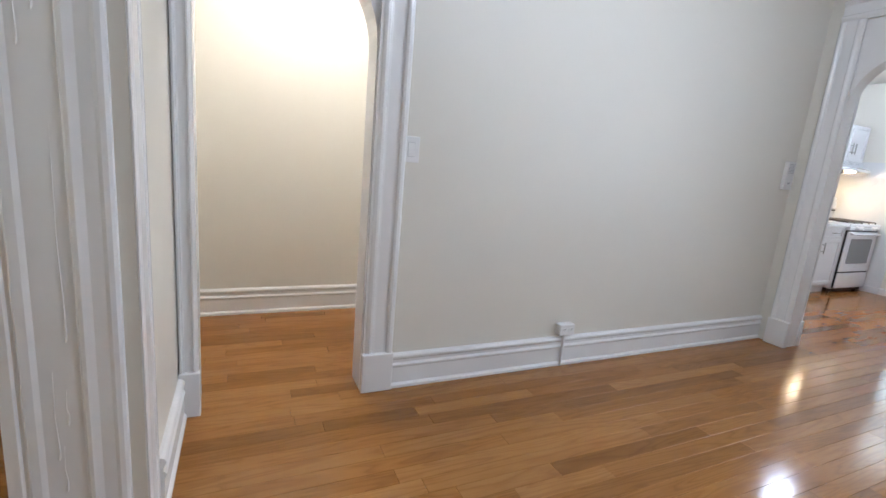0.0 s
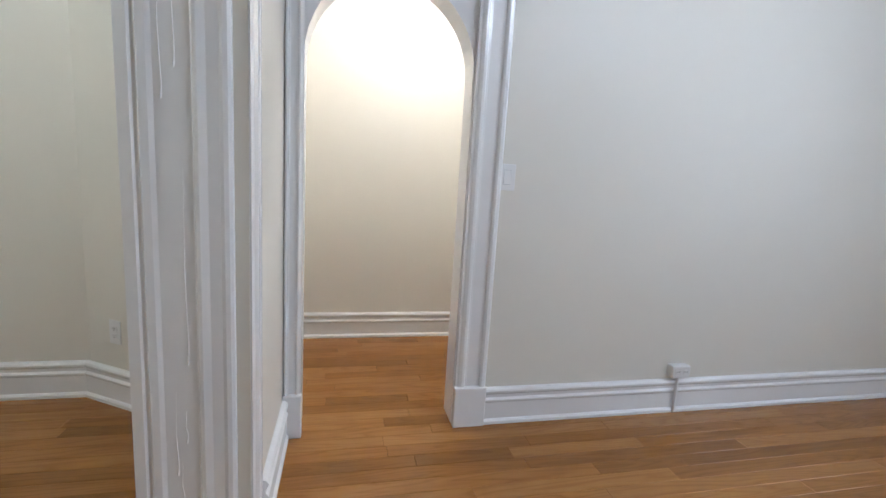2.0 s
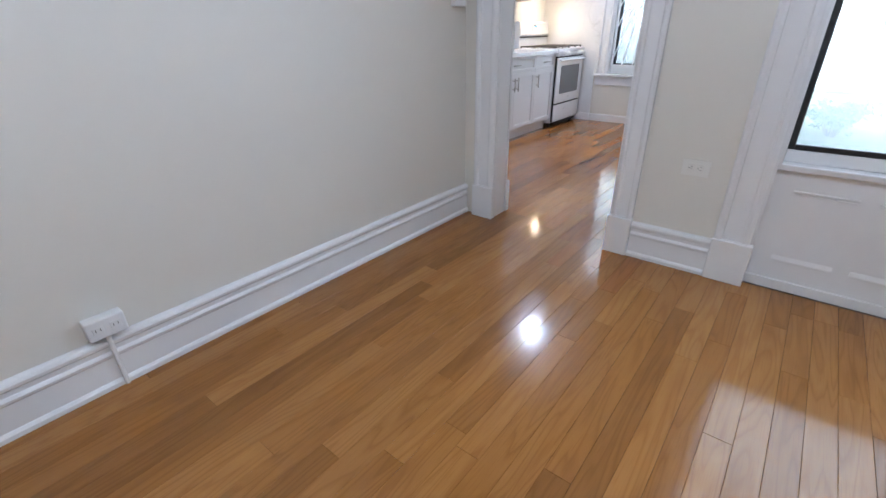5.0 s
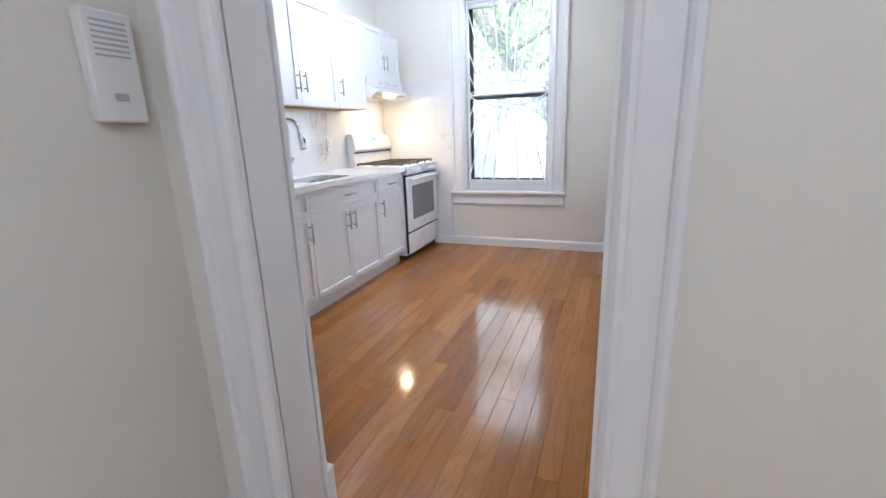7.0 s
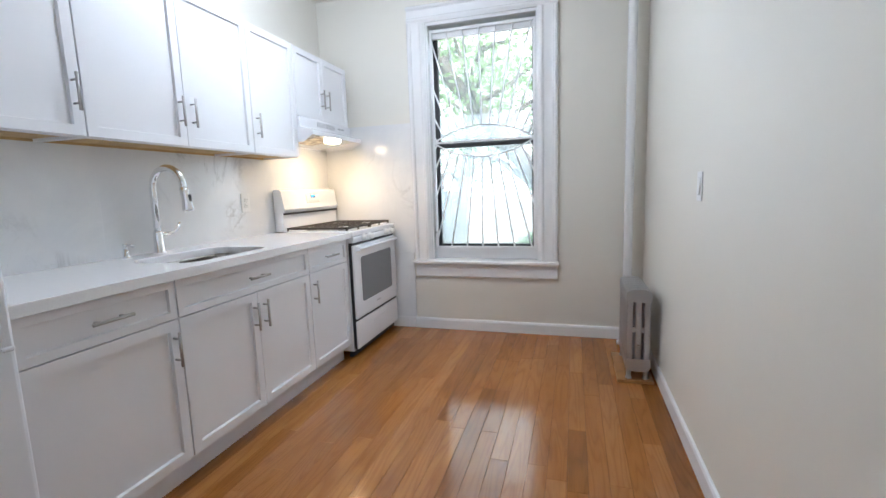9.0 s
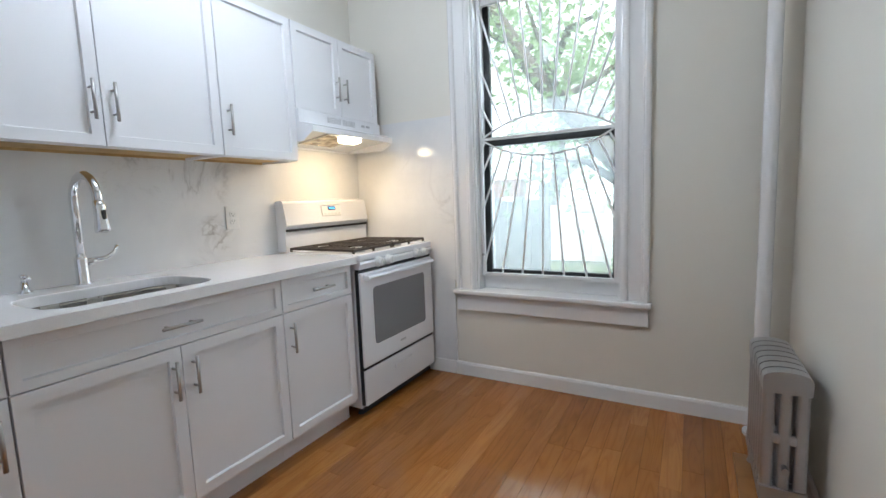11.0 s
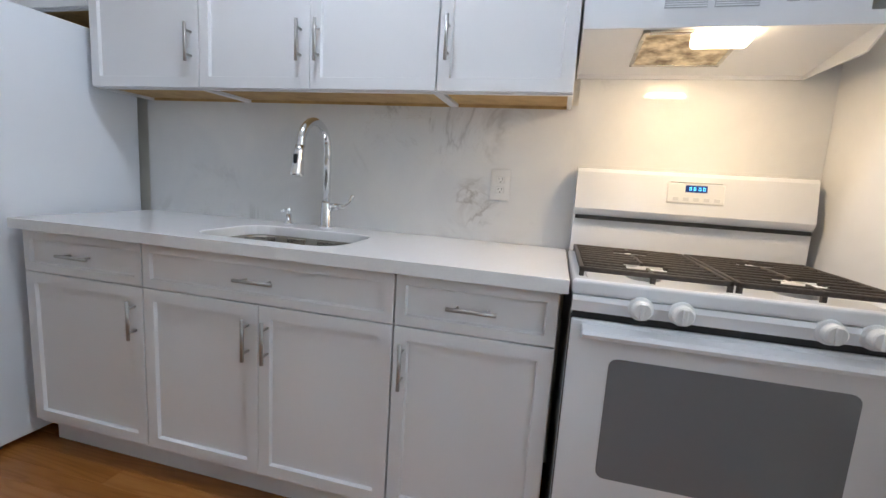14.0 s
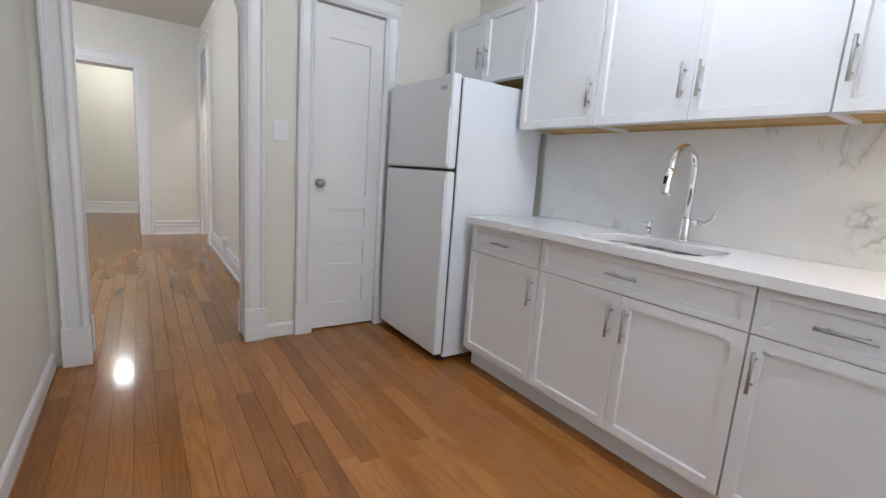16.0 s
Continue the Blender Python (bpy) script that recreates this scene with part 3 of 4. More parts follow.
        b = a + 0.225
        part("panel_moulding", joined(box((XA + 0.036, a, 0.478), (XA + 0.0452, b, 0.486), 0.003), box((XA + 0.039, a + 0.006, 0.466), (XA + 0.0452, b - 0.006, 0.472), 0.002)), TRIM, apron)
        part("panel_moulding", prism([(XA + 0.0452, 0.138), (XA + 0.039, 0.141), (XA + 0.039, 0.150), (XA + 0.0452, 0.170)], "y", a, b), TRIM, apron)
    part("skirting", box((XA + 0.030, y0 + 0.001, 0), (XA + 0.0448, y1 - 0.001, 0.05), 0.004), TRIM, apron)


window_apron()


# ---- closet door ----
def closet_door():
    d = thing("door_1", (XK - 0.02, 2.394, 0), "closed white painted panel door beside the fridge", "door", kind="structure")
    w, h = 0.49, 2.14
    bm = box((-0.02, 0.003, 0.012), (0.0, w, h), 0.003)
    rails = ((0.19, 0.37), (0.47, 0.62), (0.72, 0.86), (0.95, 1.95))
    z = 0.012
    for a, b in rails + ((2.06, 2.06),):
        if a > z:
            add_box(bm, (-0.001, 0.003, z), (0.011, w, min(a, h)), 0.002)
        z = b
    add_box(bm, (-0.001, 0.003, 2.06), (0.011, w, h), 0.002)
    for s0, s1 in ((0.003, 0.105), (w - 0.10, w)):
        add_box(bm, (-0.001, s0, 0.012), (0.0113, s1, h), 0.002)
    for a, b in rails[:3]:
        add_box(bm, (-0.001, 0.115, b - 0.016), (0.010, w - 0.11, b - 0.008), 0.002)
    part("leaf", bm, TRIM, d)
    knob = joined(tube([(0.011, 0.055, 1.03), (0.016, 0.055, 1.03)], 0.028, 20), tube([(x, 0.055, 1.03) for x in (0.016, 0.034, 0.040, 0.052, 0.064, 0.068)], [0.010, 0.011, 0.022, 0.029, 0.024, 0.010], 20))
    part("door_handle", knob, NICKEL, d, "round brushed nickel knob", True)
    part("latch_plate", box((0.0, -0.003, 1.015), (0.013, 0.010, 1.075), 0.002), NICKEL, d)


closet_door()
casing_upright(("x", XK, 1), 2.294, 1, 2.15, 0.106)
casing_upright(("x", XK, 1), 2.984, -1, 2.15, 0.106)
casing_head(("x", XK, 1), 2.294, 2.984, 2.15, 0.13)
setting("door_stop", box((XA + 0.001, 2.394, 0), (XA + 0.03, 2.885, 2.149)), TRIM, "white painted closet back board")


# ---- kitchen cabinets ----
def shaker(w, h, rail=0.058, depth=0.02):
    """Framed front with a recessed panel: x across, z up, facing -y."""
    bm = box((0, 0, 0), (w, depth, h))
    bm.normal_update()
    front = min(bm.faces, key=lambda f: f.calc_center_median().y)
    bmesh.ops.inset_region(bm, faces=[front], thickness=rail, depth=0)
    bmesh.ops.inset_region(bm, faces=[front], thickness=0.005, depth=-0.012)
    outer = [e for e in bm.edges if all(abs(v.co.y) < 1e-6 for v in e.verts) and (all(min(abs(v.co.x), abs(v.co.x - w)) < 1e-6 for v in e.verts) or all(min(abs(v.co.z), abs(v.co.z - h)) < 1e-6 for v in e.verts))]
    bmesh.ops.bevel(bm, geom=outer, offset=0.0018, segments=2, affect="EDGES", profile=0.5)
    return bm


def bar_handle(length, upright):
    h = length / 2
    ax = Vector((0, 0, 1)) if upright else Vector((1, 0, 0))
    bm = tube([ax * -h + Vector((0, -0.032, 0)), ax * h + Vector((0, -0.032, 0))], 0.006, 12)
    for s in (-0.62, 0.62):
        add_tube(bm, [ax * h * s, ax * h * s + Vector((0, -0.032, 0))], 0.0045, 10)
    return bm


def front(parent, name, x, z, w, h, y, handle, rail=0.058):
    ob = part(name, moved(shaker(w, h, rail), Matrix.Translation((x, y, z))), LACQUER, parent)
    if handle:
        hx, hz, upright = handle
        part("handle", moved(bar_handle(0.14, upright), Matrix.Translation((hx, y, hz))), NICKEL, ob, "brushed nickel bar handle", True)
    return ob


YC = 3.062  # faces of the base fronts


def base_cabinet(x0, x1, doors):
    label = f"white shaker base cabinet with {'two doors' if doors == 2 else 'one door'} and a drawer"
    c = thing("base_cabinet", ((x0 + x1) / 2, YC, 0), label, "cabinet", "base cabinets along the wall")
    o = -(x0 + x1) / 2
    w = x1 - x0
    a, b, back = x0 + o + 0.0005, x1 + o - 0.0005, YB - YC - 0.004
    if doors == 2:  # open above, for the sink bowl
        body = joined(box((a, 0.0205, 0.105), (b, back, 0.66)), box((a, 0.0205, 0.66), (a + 0.018, back, 0.879)), box((b - 0.018, 0.0205, 0.66), (b, back, 0.879)), box((a + 0.018, 0.0205, 0.66), (b - 0.018, 0.038, 0.879)))
    else:
        body = box((a, 0.0205, 0.105), (b, back, 0.879))
    part("body", body, LACQUER, c)
    part("toe_kick", box((x0 + o + 0.0005, 0.075, 0), (x1 + o - 0.0005, 0.092, 0.104)), LACQUER, c, "white toe kick board")
    g = 0.003
    dx = x0 + o + w / 2
    front(c, "drawer_front", x0 + o + g, 0.722, w - 2 * g, 0.152, 0, (dx, 0.798, False), 0.042)
    if doors == 2:
        front(c, "door", x0 + o + g, 0.126, w / 2 - 1.5 * g, 0.5915, 0, (dx - 0.036, 0.604, True))
        front(c, "door", dx + g / 2, 0.126, w / 2 - 1.5 * g, 0.5915, 0, (dx + 0.036, 0.604, True))
    else:
        hx = x1 + o - 0.034 if x0 < 5 else x0 + o + 0.034
        front(c, "door", x0 + o + g, 0.126, w - 2 * g, 0.5915, 0, (hx, 0.604, True))


base_cabinet(4.692, 5.240, 1)
base_cabinet(5.240, 6.160, 2)
base_cabinet(6.160, 6.625, 1)
YU = 3.368


def wall_cabinet(x0, x1, z0, z1, doors, handle_side=0, deep=YU, label="white shaker wall cabinet"):
    c = thing("wall_cabinet", ((x0 + x1) / 2, YB - 0.003, z0), label, "cabinet", "wall cabinets in a row")
    o, yo = -(x0 + x1) / 2, -(YB - 0.003)
    y = deep + yo
    h = z1 - z0
    a, b = x0 + o + 0.0005, x1 + o - 0.0005
    body = joined(box((a, y + 0.0205, 0.018), (b, 0, h)), box((a, y + 0.0205, 0), (a + 0.016, 0, 0.0179)), box((b - 0.016, y + 0.0205, 0), (b, 0, 0.0179)), box((a + 0.016, y + 0.0205, 0), (b - 0.016, y + 0.038, 0.0179)))
    part("body", body, LACQUER, c)
    part("bottom_board", box((a + 0.0165, y + 0.0385, 0.0105), (b - 0.0165, -0.012, 0.0178)), RAW_WOOD, c, "bare birch underside")
    part("hanging_rail", box((a + 0.0165, -0.0115, 0.0), (b - 0.0165, -0.001, 0.0178)), RAW_WOOD, c, "bare birch rail")
    g = 0.003
    w = x1 - x0
    low = 0.095 if h > 0.5 else 0.085
    if doors == 2:
        front(c, "door", x0 + o + g, 0.004, w / 2 - 1.5 * g, h - 0.006, y, (-0.036, low + 0.07, True))
        front(c, "door", g / 2, 0.004, w / 2 - 1.5 * g, h - 0.006, y, (0.036, low + 0.07, True))
    else:
        hx = x1 + o - 0.034 if handle_side > 0 else x0 + o + 0.034
        front(c, "door", x0 + o + g, 0.004, w - 2 * g, h - 0.006, y, (hx, low + 0.07, True))


TOP = 2.192
wall_cabinet(4.668, 5.205, 1.441, TOP, 1, 1, label="white shaker wall cabinet with one door")
wall_cabinet(5.205, 6.158, 1.441, TOP, 2, label="white shaker wall cabinet with two doors above the sink")
wall_cabinet(6.158, 6.606, 1.441, TOP, 1, -1, label="white shaker wall cabinet with one door")
wall_cabinet(6.610, 7.335, 1.728, TOP, 2, label="short white shaker wall cabinet above the range hood")
wall_cabinet(3.880, 4.666, 1.755, TOP, 2, label="short white shaker wall cabinet above the fridge")


def rounded_loop(cx, cy, hx, hy, r, n=6):
    pts = []
    for sx, sy, a0 in ((1, 1, 0), (-1, 1, 90), (-1, -1, 180), (1, -1, 270)):
        for k in range(n + 1):
            a = radians(a0 + 90 * k / n)
            pts.append((cx + sx * (hx - r) + r * math.cos(a), cy + sy * (hy - r) + r * math.sin(a)))
    return pts


SINK = (5.645, 3.305, 0.275, 0.180, 0.095)


def countertop():
    x0, x1, ya, yb, zt, zb = 4.668, 6.642, 3.034, YB - 0.010, 0.918, 0.880
    loop = rounded_loop(*SINK)
    cx, cy = SINK[:2]
    outer = []
    for x, y in loop:
        dx, dy = x - cx, y - cy
        s = min(((x1 - cx) if dx > 0 else (cx - x0)) / max(abs(dx), 1e-6), ((yb - cy) if dy > 0 else (cy - ya)) / max(abs(dy), 1e-6))
        outer.append((cx + dx * s, cy + dy * s))
    for tx, ty in ((x0, ya), (x1, ya), (x1, yb), (x0, yb)):
        k = min(range(len(outer)), key=lambda i: (outer[i][0] - tx) ** 2 + (outer[i][1] - ty) ** 2)
        outer[k] = (tx, ty)
    bm = bmesh.new()
    n = len(loop)
    rows = []
    for pts, z in ((loop, zb), (loop, zt - 0.004), ([(cx + (x - cx) * 1.012, cy + (y - cy) * 1.02) for x, y in loop], zt), (outer, zt), (outer, zb)):
        rows.append([bm.verts.new((x, y, z)) for x, y in pts])
    for a, b in zip(rows, rows[1:] + rows[:1]):
        for k in range(n):
            bm.faces.new((a[k], a[(k + 1) % n], b[(k + 1) % n], b[k]))
    edges = [e for e in bm.edges if all(v in rows[3] for v in e.verts)]
    bmesh.ops.bevel(bm, geom=edges, offset=0.004, segments=2, affect="EDGES", profile=0.5)
    tagged(link_mesh("countertop", bm, QUARTZ), "white quartz countertop with a sink cutout", "countertop")


countertop()


def sink():
    s = thing("sink", (SINK[0], SINK[1], 0.704), "undermount stainless steel sink in the quartz counter", "sink")
    cx, cy, hx, hy, r = SINK
    bm = bmesh.new()
    rows = []
    for ox, rr, z in ((0.02, r + 0.01, 0.1755), (0.002, r, 0.1755), (0.002, r, 0.165), (-0.006, r - 0.004, 0.03), (-0.03, r - 0.02, 0.006), (-0.06, r - 0.04, 0.0)):
        rows.append([bm.verts.new((x, y, z)) for x, y in rounded_loop(0, 0, hx + ox, hy + ox, max(rr, 0.02))])
    n = len(rows[0])
    for a, b in zip(rows, rows[1:]):
        for k in range(n):
            bm.faces.new((a[k], a[(k + 1) % n], b[(k + 1) % n], b[k]))
    bm.faces.new(rows[-1])
    part("basin", bm, STEEL, s, smooth=True)
    part("drain", tube([(0, 0.03, 0.001), (0, 0.03, 0.004)], 0.045, 24), CHROME, s, "chrome drain")


sink()


def faucet():
    f = thing("faucet", (5.642, 3.585, 0.918), "chrome gooseneck pull-down kitchen faucet with a side lever", "faucet")
    f.scale = (1, 1, 1.05)
    part("base", tube([(0, 0, 0), (0, 0, 0.006), (0, 0, 0.012), (0, 0, 0.10), (0, 0, 0.108)], [0.030, 0.030, 0.024, 0.0225, 0.019], 24), CHROME, f, smooth=True)
    swing = Matrix.Rotation(radians(3), 4, "Z") @ Matrix.Diagonal((1, 1.12, 1, 1))
    neck = [(0, 0, 0.10), (0, 0, 0.312)]
    for k in range(1, 15):
        a = radians(180 * k / 14)
        neck.append((-0.012 * (1 - math.cos(a)) / 2, -0.088 + 0.088 * math.cos(a), 0.312 + 0.095 * math.sin(a)))
    neck += [(-0.014, -0.179, 0.302)]
    part("spout", moved(tube(neck, 0.0155, 18), swing), CHROME, f, smooth=True)
    part("spray_head", moved(tube([(-0.014, -0.178, 0.312), (-0.014, -0.181, 0.292), (-0.015, -0.187, 0.256), (-0.016, -0.193, 0.212), (-0.016, -0.195, 0.203)], [0.017, 0.0185, 0.020, 0.0245, 0.022], 20), swing), CHROME, f, "chrome pull-down spray head", True)
    part("spray_button", moved(box((-0.022, -0.2105, 0.246), (-0.008, -0.199, 0.280), 0.003), swing), RUBBER_AND_GAP_SHADE, f, "dark spray button")
    part("collar", tube([(0.018, 0, 0.085), (0.052, 0, 0.090)], [0.016, 0.014], 18), CHROME, f, smooth=True)
    part("lever", tube([(0.050, 0, 0.090), (0.085, -0.004, 0.094), (0.112, -0.008, 0.112), (0.128, -0.010, 0.140)], [0.0125, 0.009, 0.0075, 0.008], 14), CHROME, f, smooth=True)


faucet()


def soap_dispenser():
    s = thing("soap_dispenser", (5.462, 3.585, 0.918), "small chrome soap dispenser beside the faucet", "soap dispenser")
    part("collar", tube([(0, 0, 0), (0, 0, 0.006), (0, 0, 0.014), (0, 0, 0.044)], [0.021, 0.021, 0.014, 0.012], 20), CHROME, s, smooth=True)
    part("pump", tube([(0, 0, 0.044), (0, 0, 0.056), (0, 0, 0.068), (0, 0, 0.072)], [0.009, 0.009, 0.013, 0.008], 16), CHROME, s, smooth=True)
    part("nozzle", tube([(0, -0.004, 0.064), (0, -0.030, 0.066), (0, -0.052, 0.058)], [0.006, 0.005, 0.0045], 12), CHROME, s, smooth=True)


soap_dispenser()


# ---- marble backsplash ----
def backsplash():
    b = thing("backsplash", (5.9, YB, 0.9), "white marble-look porcelain slabs with grey veins", "backsplash", kind="structure")

    def loc(bm):
        return moved(bm, Matrix.Translation((-5.9, -YB, -0.9)))
    cuts = (4.64, 5.42, 6.63, XE - 0.002)
    for a, c in zip(cuts, cuts[1:]):
        part("slab", loc(box((a + 0.0001, YB - 0.012, 0.9185), (c - 0.0001, YB - 0.001, 1.456 if c < 7 else 1.76))), MARBLE, b)
    part("slab", loc(box((XE - 0.012, 2.866, 0.0925), (XE - 0.001, YB - 0.0125, 0.66))), MARBLE, b)
    part("slab", loc(box((XE - 0.012, 2.853, 0.6603), (XE - 0.001, YB - 0.0125, 1.745))), MARBLE, b)
    part("slab", loc(box((XE - 0.018, 2.870, 0), (XE - 0.001, YB - 0.0125, 0.0915), 0.002, 1)), TRIM, b, "white end of the baseboard")


backsplash()


# ---- range ----
def gas_range():
    x0, x1, yf, yb = 6.652, 7.404, 3.034, 3.645
    r = thing("gas_range", ((x0 + x1) / 2, (yf + yb) / 2, 0), "white freestanding gas range with black grates", "stove")
    w, d = (x1 - x0) / 2, (yb - yf) / 2

    part("body", box((-w, -d + 0.03, 0.05), (w, d, 0.885), 0.004), ENAMEL, r)
    for sx in (-1, 1):
        for sy in (-1, 1):
            part("leg", tube([(sx * (w - 0.045), sy * (d - 0.075), 0), (sx * (w - 0.045), sy * (d - 0.075), 0.012), (sx * (w - 0.045), sy * (d - 0.075), 0.055)], [0.02, 0.016, 0.013], 12), RUBBER_AND_GAP_SHADE, r, "black levelling foot")
    cook = box((-w - 0.004, -d - 0.012, 0.886), (w + 0.004, d - 0.06, 0.926), 0.010, 3)
    well = max(cook.faces, key=lambda f: f.calc_center_median().z * 10 + f.calc_area())
    bmesh.ops.inset_region(cook, faces=[well], thickness=0.035, depth=0)
    bmesh.ops.inset_region(cook, faces=[well], thickness=0.012, depth=-0.012)
    part("cooktop", cook, ENAMEL, r)
    prof = [(d - 0.07, 0.926), (d, 0.926), (d, 1.225), (d - 0.02, 1.232), (d - 0.055, 1.228), (d - 0.066, 1.215), (d - 0.088, 1.085), (d - 0.074, 1.060), (d - 0.07, 1.055)]
    bg = part("backguard", prism(prof, "x", -w, w), ENAMEL, r)
    part("vent_gap_shade", box((-w + 0.006, d - 0.0835, 1.046), (w - 0.006, d - 0.060, 1.060)), RUBBER_AND_GAP_SHADE, bg, "black strip put in as shade of the oven vent gap")
    # sloped control panel on the backguard
    tilt = math.atan2(0.022, 0.13)
    m = Matrix.Translation((0.02, d - 0.0755, 1.158)) @ Matrix.Rotation(-tilt, 4, "X")
    clock = part("clock_panel", moved(box((-0.095, -0.0045, -0.035), (0.085, 0.004, 0.035), 0.004), m), PLASTIC, bg)
    part("display", moved(box((-0.038, -0.007, 0.004), (0.030, -0.0046, 0.028), 0.001, 1), m), BLUE_LED, clock, "lit blue clock display")
    digits = bmesh.new()
    for k in range(4):
        x = -0.026 + k * 0.013 + (0.003 if k > 1 else 0)
        for a, b in (((0, 0.020), (0.007, 0.0215)), ((0, 0.0105), (0.007, 0.012)), ((0, 0.012), (0.0015, 0.020)), ((0.0055, 0.012), (0.007, 0.020))):
            add_box(digits, (x + a[0], -0.0078, a[1]), (x + b[0], -0.0072, b[1]))
    part("segments", moved(digits, m), BLUE_DIGIT, clock, "pale blue clock bars")
    for k in range(5):
        part("button", moved(box((-0.075 + k * 0.032, -0.0055, -0.026), (-0.057 + k * 0.032, -0.0046, -0.014), 0.0004, 1), m), PALE_PRINT, clock)
    part("panel_mark", moved(box((-0.085, -0.005, 0.0365), (0.075, -0.001, 0.0385)), m), GREY_MARKS_AND_SLOTS, bg)
    # front controls
    panel = part("control_panel", prism([(-d - 0.004, 0.842), (-d + 0.05, 0.842), (-d + 0.05, 0.885), (-d - 0.012, 0.885), (-d - 0.016, 0.872)], "x", -w, w), ENAMEL, r)
    part("panel_gap_shade", box((-w + 0.004, -d + 0.002, 0.8265), (w - 0.004, -d + 0.05, 0.8415)), RUBBER_AND_GAP_SHADE, r, "black strip put in as shade above the oven door")
    for kx in (-0.2145, -0.122, 0.180, 0.266):
        k = joined(tube([(kx, -d - 0.008, 0.868), (kx, -d - 0.018, 0.868), (kx, -d - 0.022, 0.868)], [0.030, 0.029, 0.025], 24), tube([(kx, -d - 0.02, 0.868), (kx, -d - 0.040, 0.868), (kx, -d - 0.044, 0.868)], [0.0245, 0.0225, 0.019], 24), box((kx - 0.0055, -d - 0.05, 0.848), (kx + 0.0055, -d - 0.03, 0.888), 0.003))
        part("knob", k, PLASTIC, panel, "white control knob")
    # oven door
    door = box((-w + 0.003, -d - 0.008, 0.292), (w - 0.003, -d + 0.008, 0.822), 0.004, 2)
    od = part("oven_door", door, ENAMEL, r)
    part("door_liner", box((-w + 0.001, -d + 0.0085, 0.292), (w - 0.001, -d + 0.0295, 0.826)), RUBBER_AND_GAP_SHADE, od, "black edge of the oven door")
    part("door_gap_shade", box((-w + 0.002, -d + 0.003, 0.274), (w - 0.002, -d + 0.03, 0.2915)), RUBBER_AND_GAP_SHADE, r, "black strip put in as shade below the oven door")
    pane = prism(rounded_loop(0, 0.565, w - 0.105, 0.165, 0.022, 4), "y", -d - 0.0095, -d - 0.003)
    part("oven_window", pane, OVEN_GLASS, od, "grey tinted oven window")
    hp = [(-w + 0.03, 0.795), (w - 0.03, 0.795)]
    bar = prism([(-d - 0.008, 0.777), (-d - 0.046, 0.786), (-d - 0.050, 0.796), (-d - 0.044, 0.806), (-d - 0.008, 0.812)], "x", hp[0][0], hp[1][0])
    part("handle", bar, ENAMEL, od, "white full-width oven handle")
    mark = part("maker_mark", box((-0.03, -d - 0.0092, 0.345), (0.03, -d - 0.008, 0.357)), GREY_MARKS_AND_SLOTS, od, "small grey maker mark")
    # storage drawer
    dr = part("storage_drawer", box((-w + 0.003, -d - 0.006, 0.072), (w - 0.003, -d + 0.008, 0.273), 0.004, 2), ENAMEL, r)
    part("drawer_liner", box((-w + 0.001, -d + 0.0085, 0.074), (w - 0.001, -d + 0.0295, 0.2735)), RUBBER_AND_GAP_SHADE, dr, "black edge of the drawer")
    part("handle_recess", joined(box((-0.10, -d - 0.0105, 0.196), (0.10, -d - 0.0062, 0.226), 0.002), box((-0.085, -d - 0.013, 0.216), (0.085, -d - 0.0062, 0.224), 0.002)), ENAMEL, dr, "white drawer finger pull")
    part("toe_shadow", box((-w + 0.01, -d + 0.03, 0.02), (w - 0.01, -d + 0.05, 0.071)), RUBBER_AND_GAP_SHADE, r, "black board put in as shade of the toe space")
    # burners and grates
    top = 0.914
    for bx, by, rad in ((-0.185, -0.145, 0.046), (0.185, -0.145, 0.052), (-0.185, 0.125, 0.04), (0.185, 0.125, 0.046), (0, -0.01, 0.034)):
        b = part("burner", tube([(bx, by, top), (bx, by, top + 0.010), (bx, by, top + 0.011), (bx, by, top + 0.018)], [rad, rad * 0.95, rad * 0.8, rad * 0.78], 24), NICKEL, r, "grey gas burner")
        cap = tube([(bx, by, top + 0.018), (bx, by, top + 0.024), (bx, by, top + 0.027)], [rad * 0.80, rad * 0.78, rad * 0.6], 24)
        for hx, hy in ((rad * 1.1, 0.011), (0.011, rad * 1.1)):
            add_box(cap, (bx - hx, by - hy, top + 0.020), (bx + hx, by + hy, top + 0.0275), 0.002, 1)
        part("cap", cap, PLASTIC, b, "pale burner cap with a white cross put in as bright reflections")
    for side in (-1, 1):
        g = bmesh.new()
        xa, xb = sorted((side * 0.004, side * (w - 0.012)))
        ya, yz = -d + 0.035, d - 0.085
        z0, z1 = 0.938, 0.951
        for lo, hi in (((xa, ya), (xb, ya + 0.011)), ((xa, yz - 0.011), (xb, yz)), ((xa, ya), (xa + 0.011, yz)), ((xb - 0.011, ya), (xb, yz))):
            add_box(g, (lo[0], lo[1], z0), (hi[0], hi[1], z1), 0.002, 1)
        cx = side * 0.185
        for k in range(1, 10):
            y = ya + (yz - ya) * k / 10
            over = min(abs(y + 0.145), abs(y - 0.125)) < 0.036
            for p, q in (((xa, cx - 0.052), (cx + 0.052, xb)) if over else ((xa, xb),)):
                add_box(g, (p, y - 0.0045, z0 + 0.001), (q, y + 0.0045, z1 - 0.001), 0.002, 1)
        for p, q in ((ya, -0.185), (-0.105, 0.085), (0.165, yz)):
            add_box(g, (cx - 0.0045, p, z0), (cx + 0.0045, q, z1), 0.002, 1)
        for x in (xa + 0.006, (xa + xb) / 2, xb - 0.006):
            for y in (ya + 0.006, yz - 0.006):
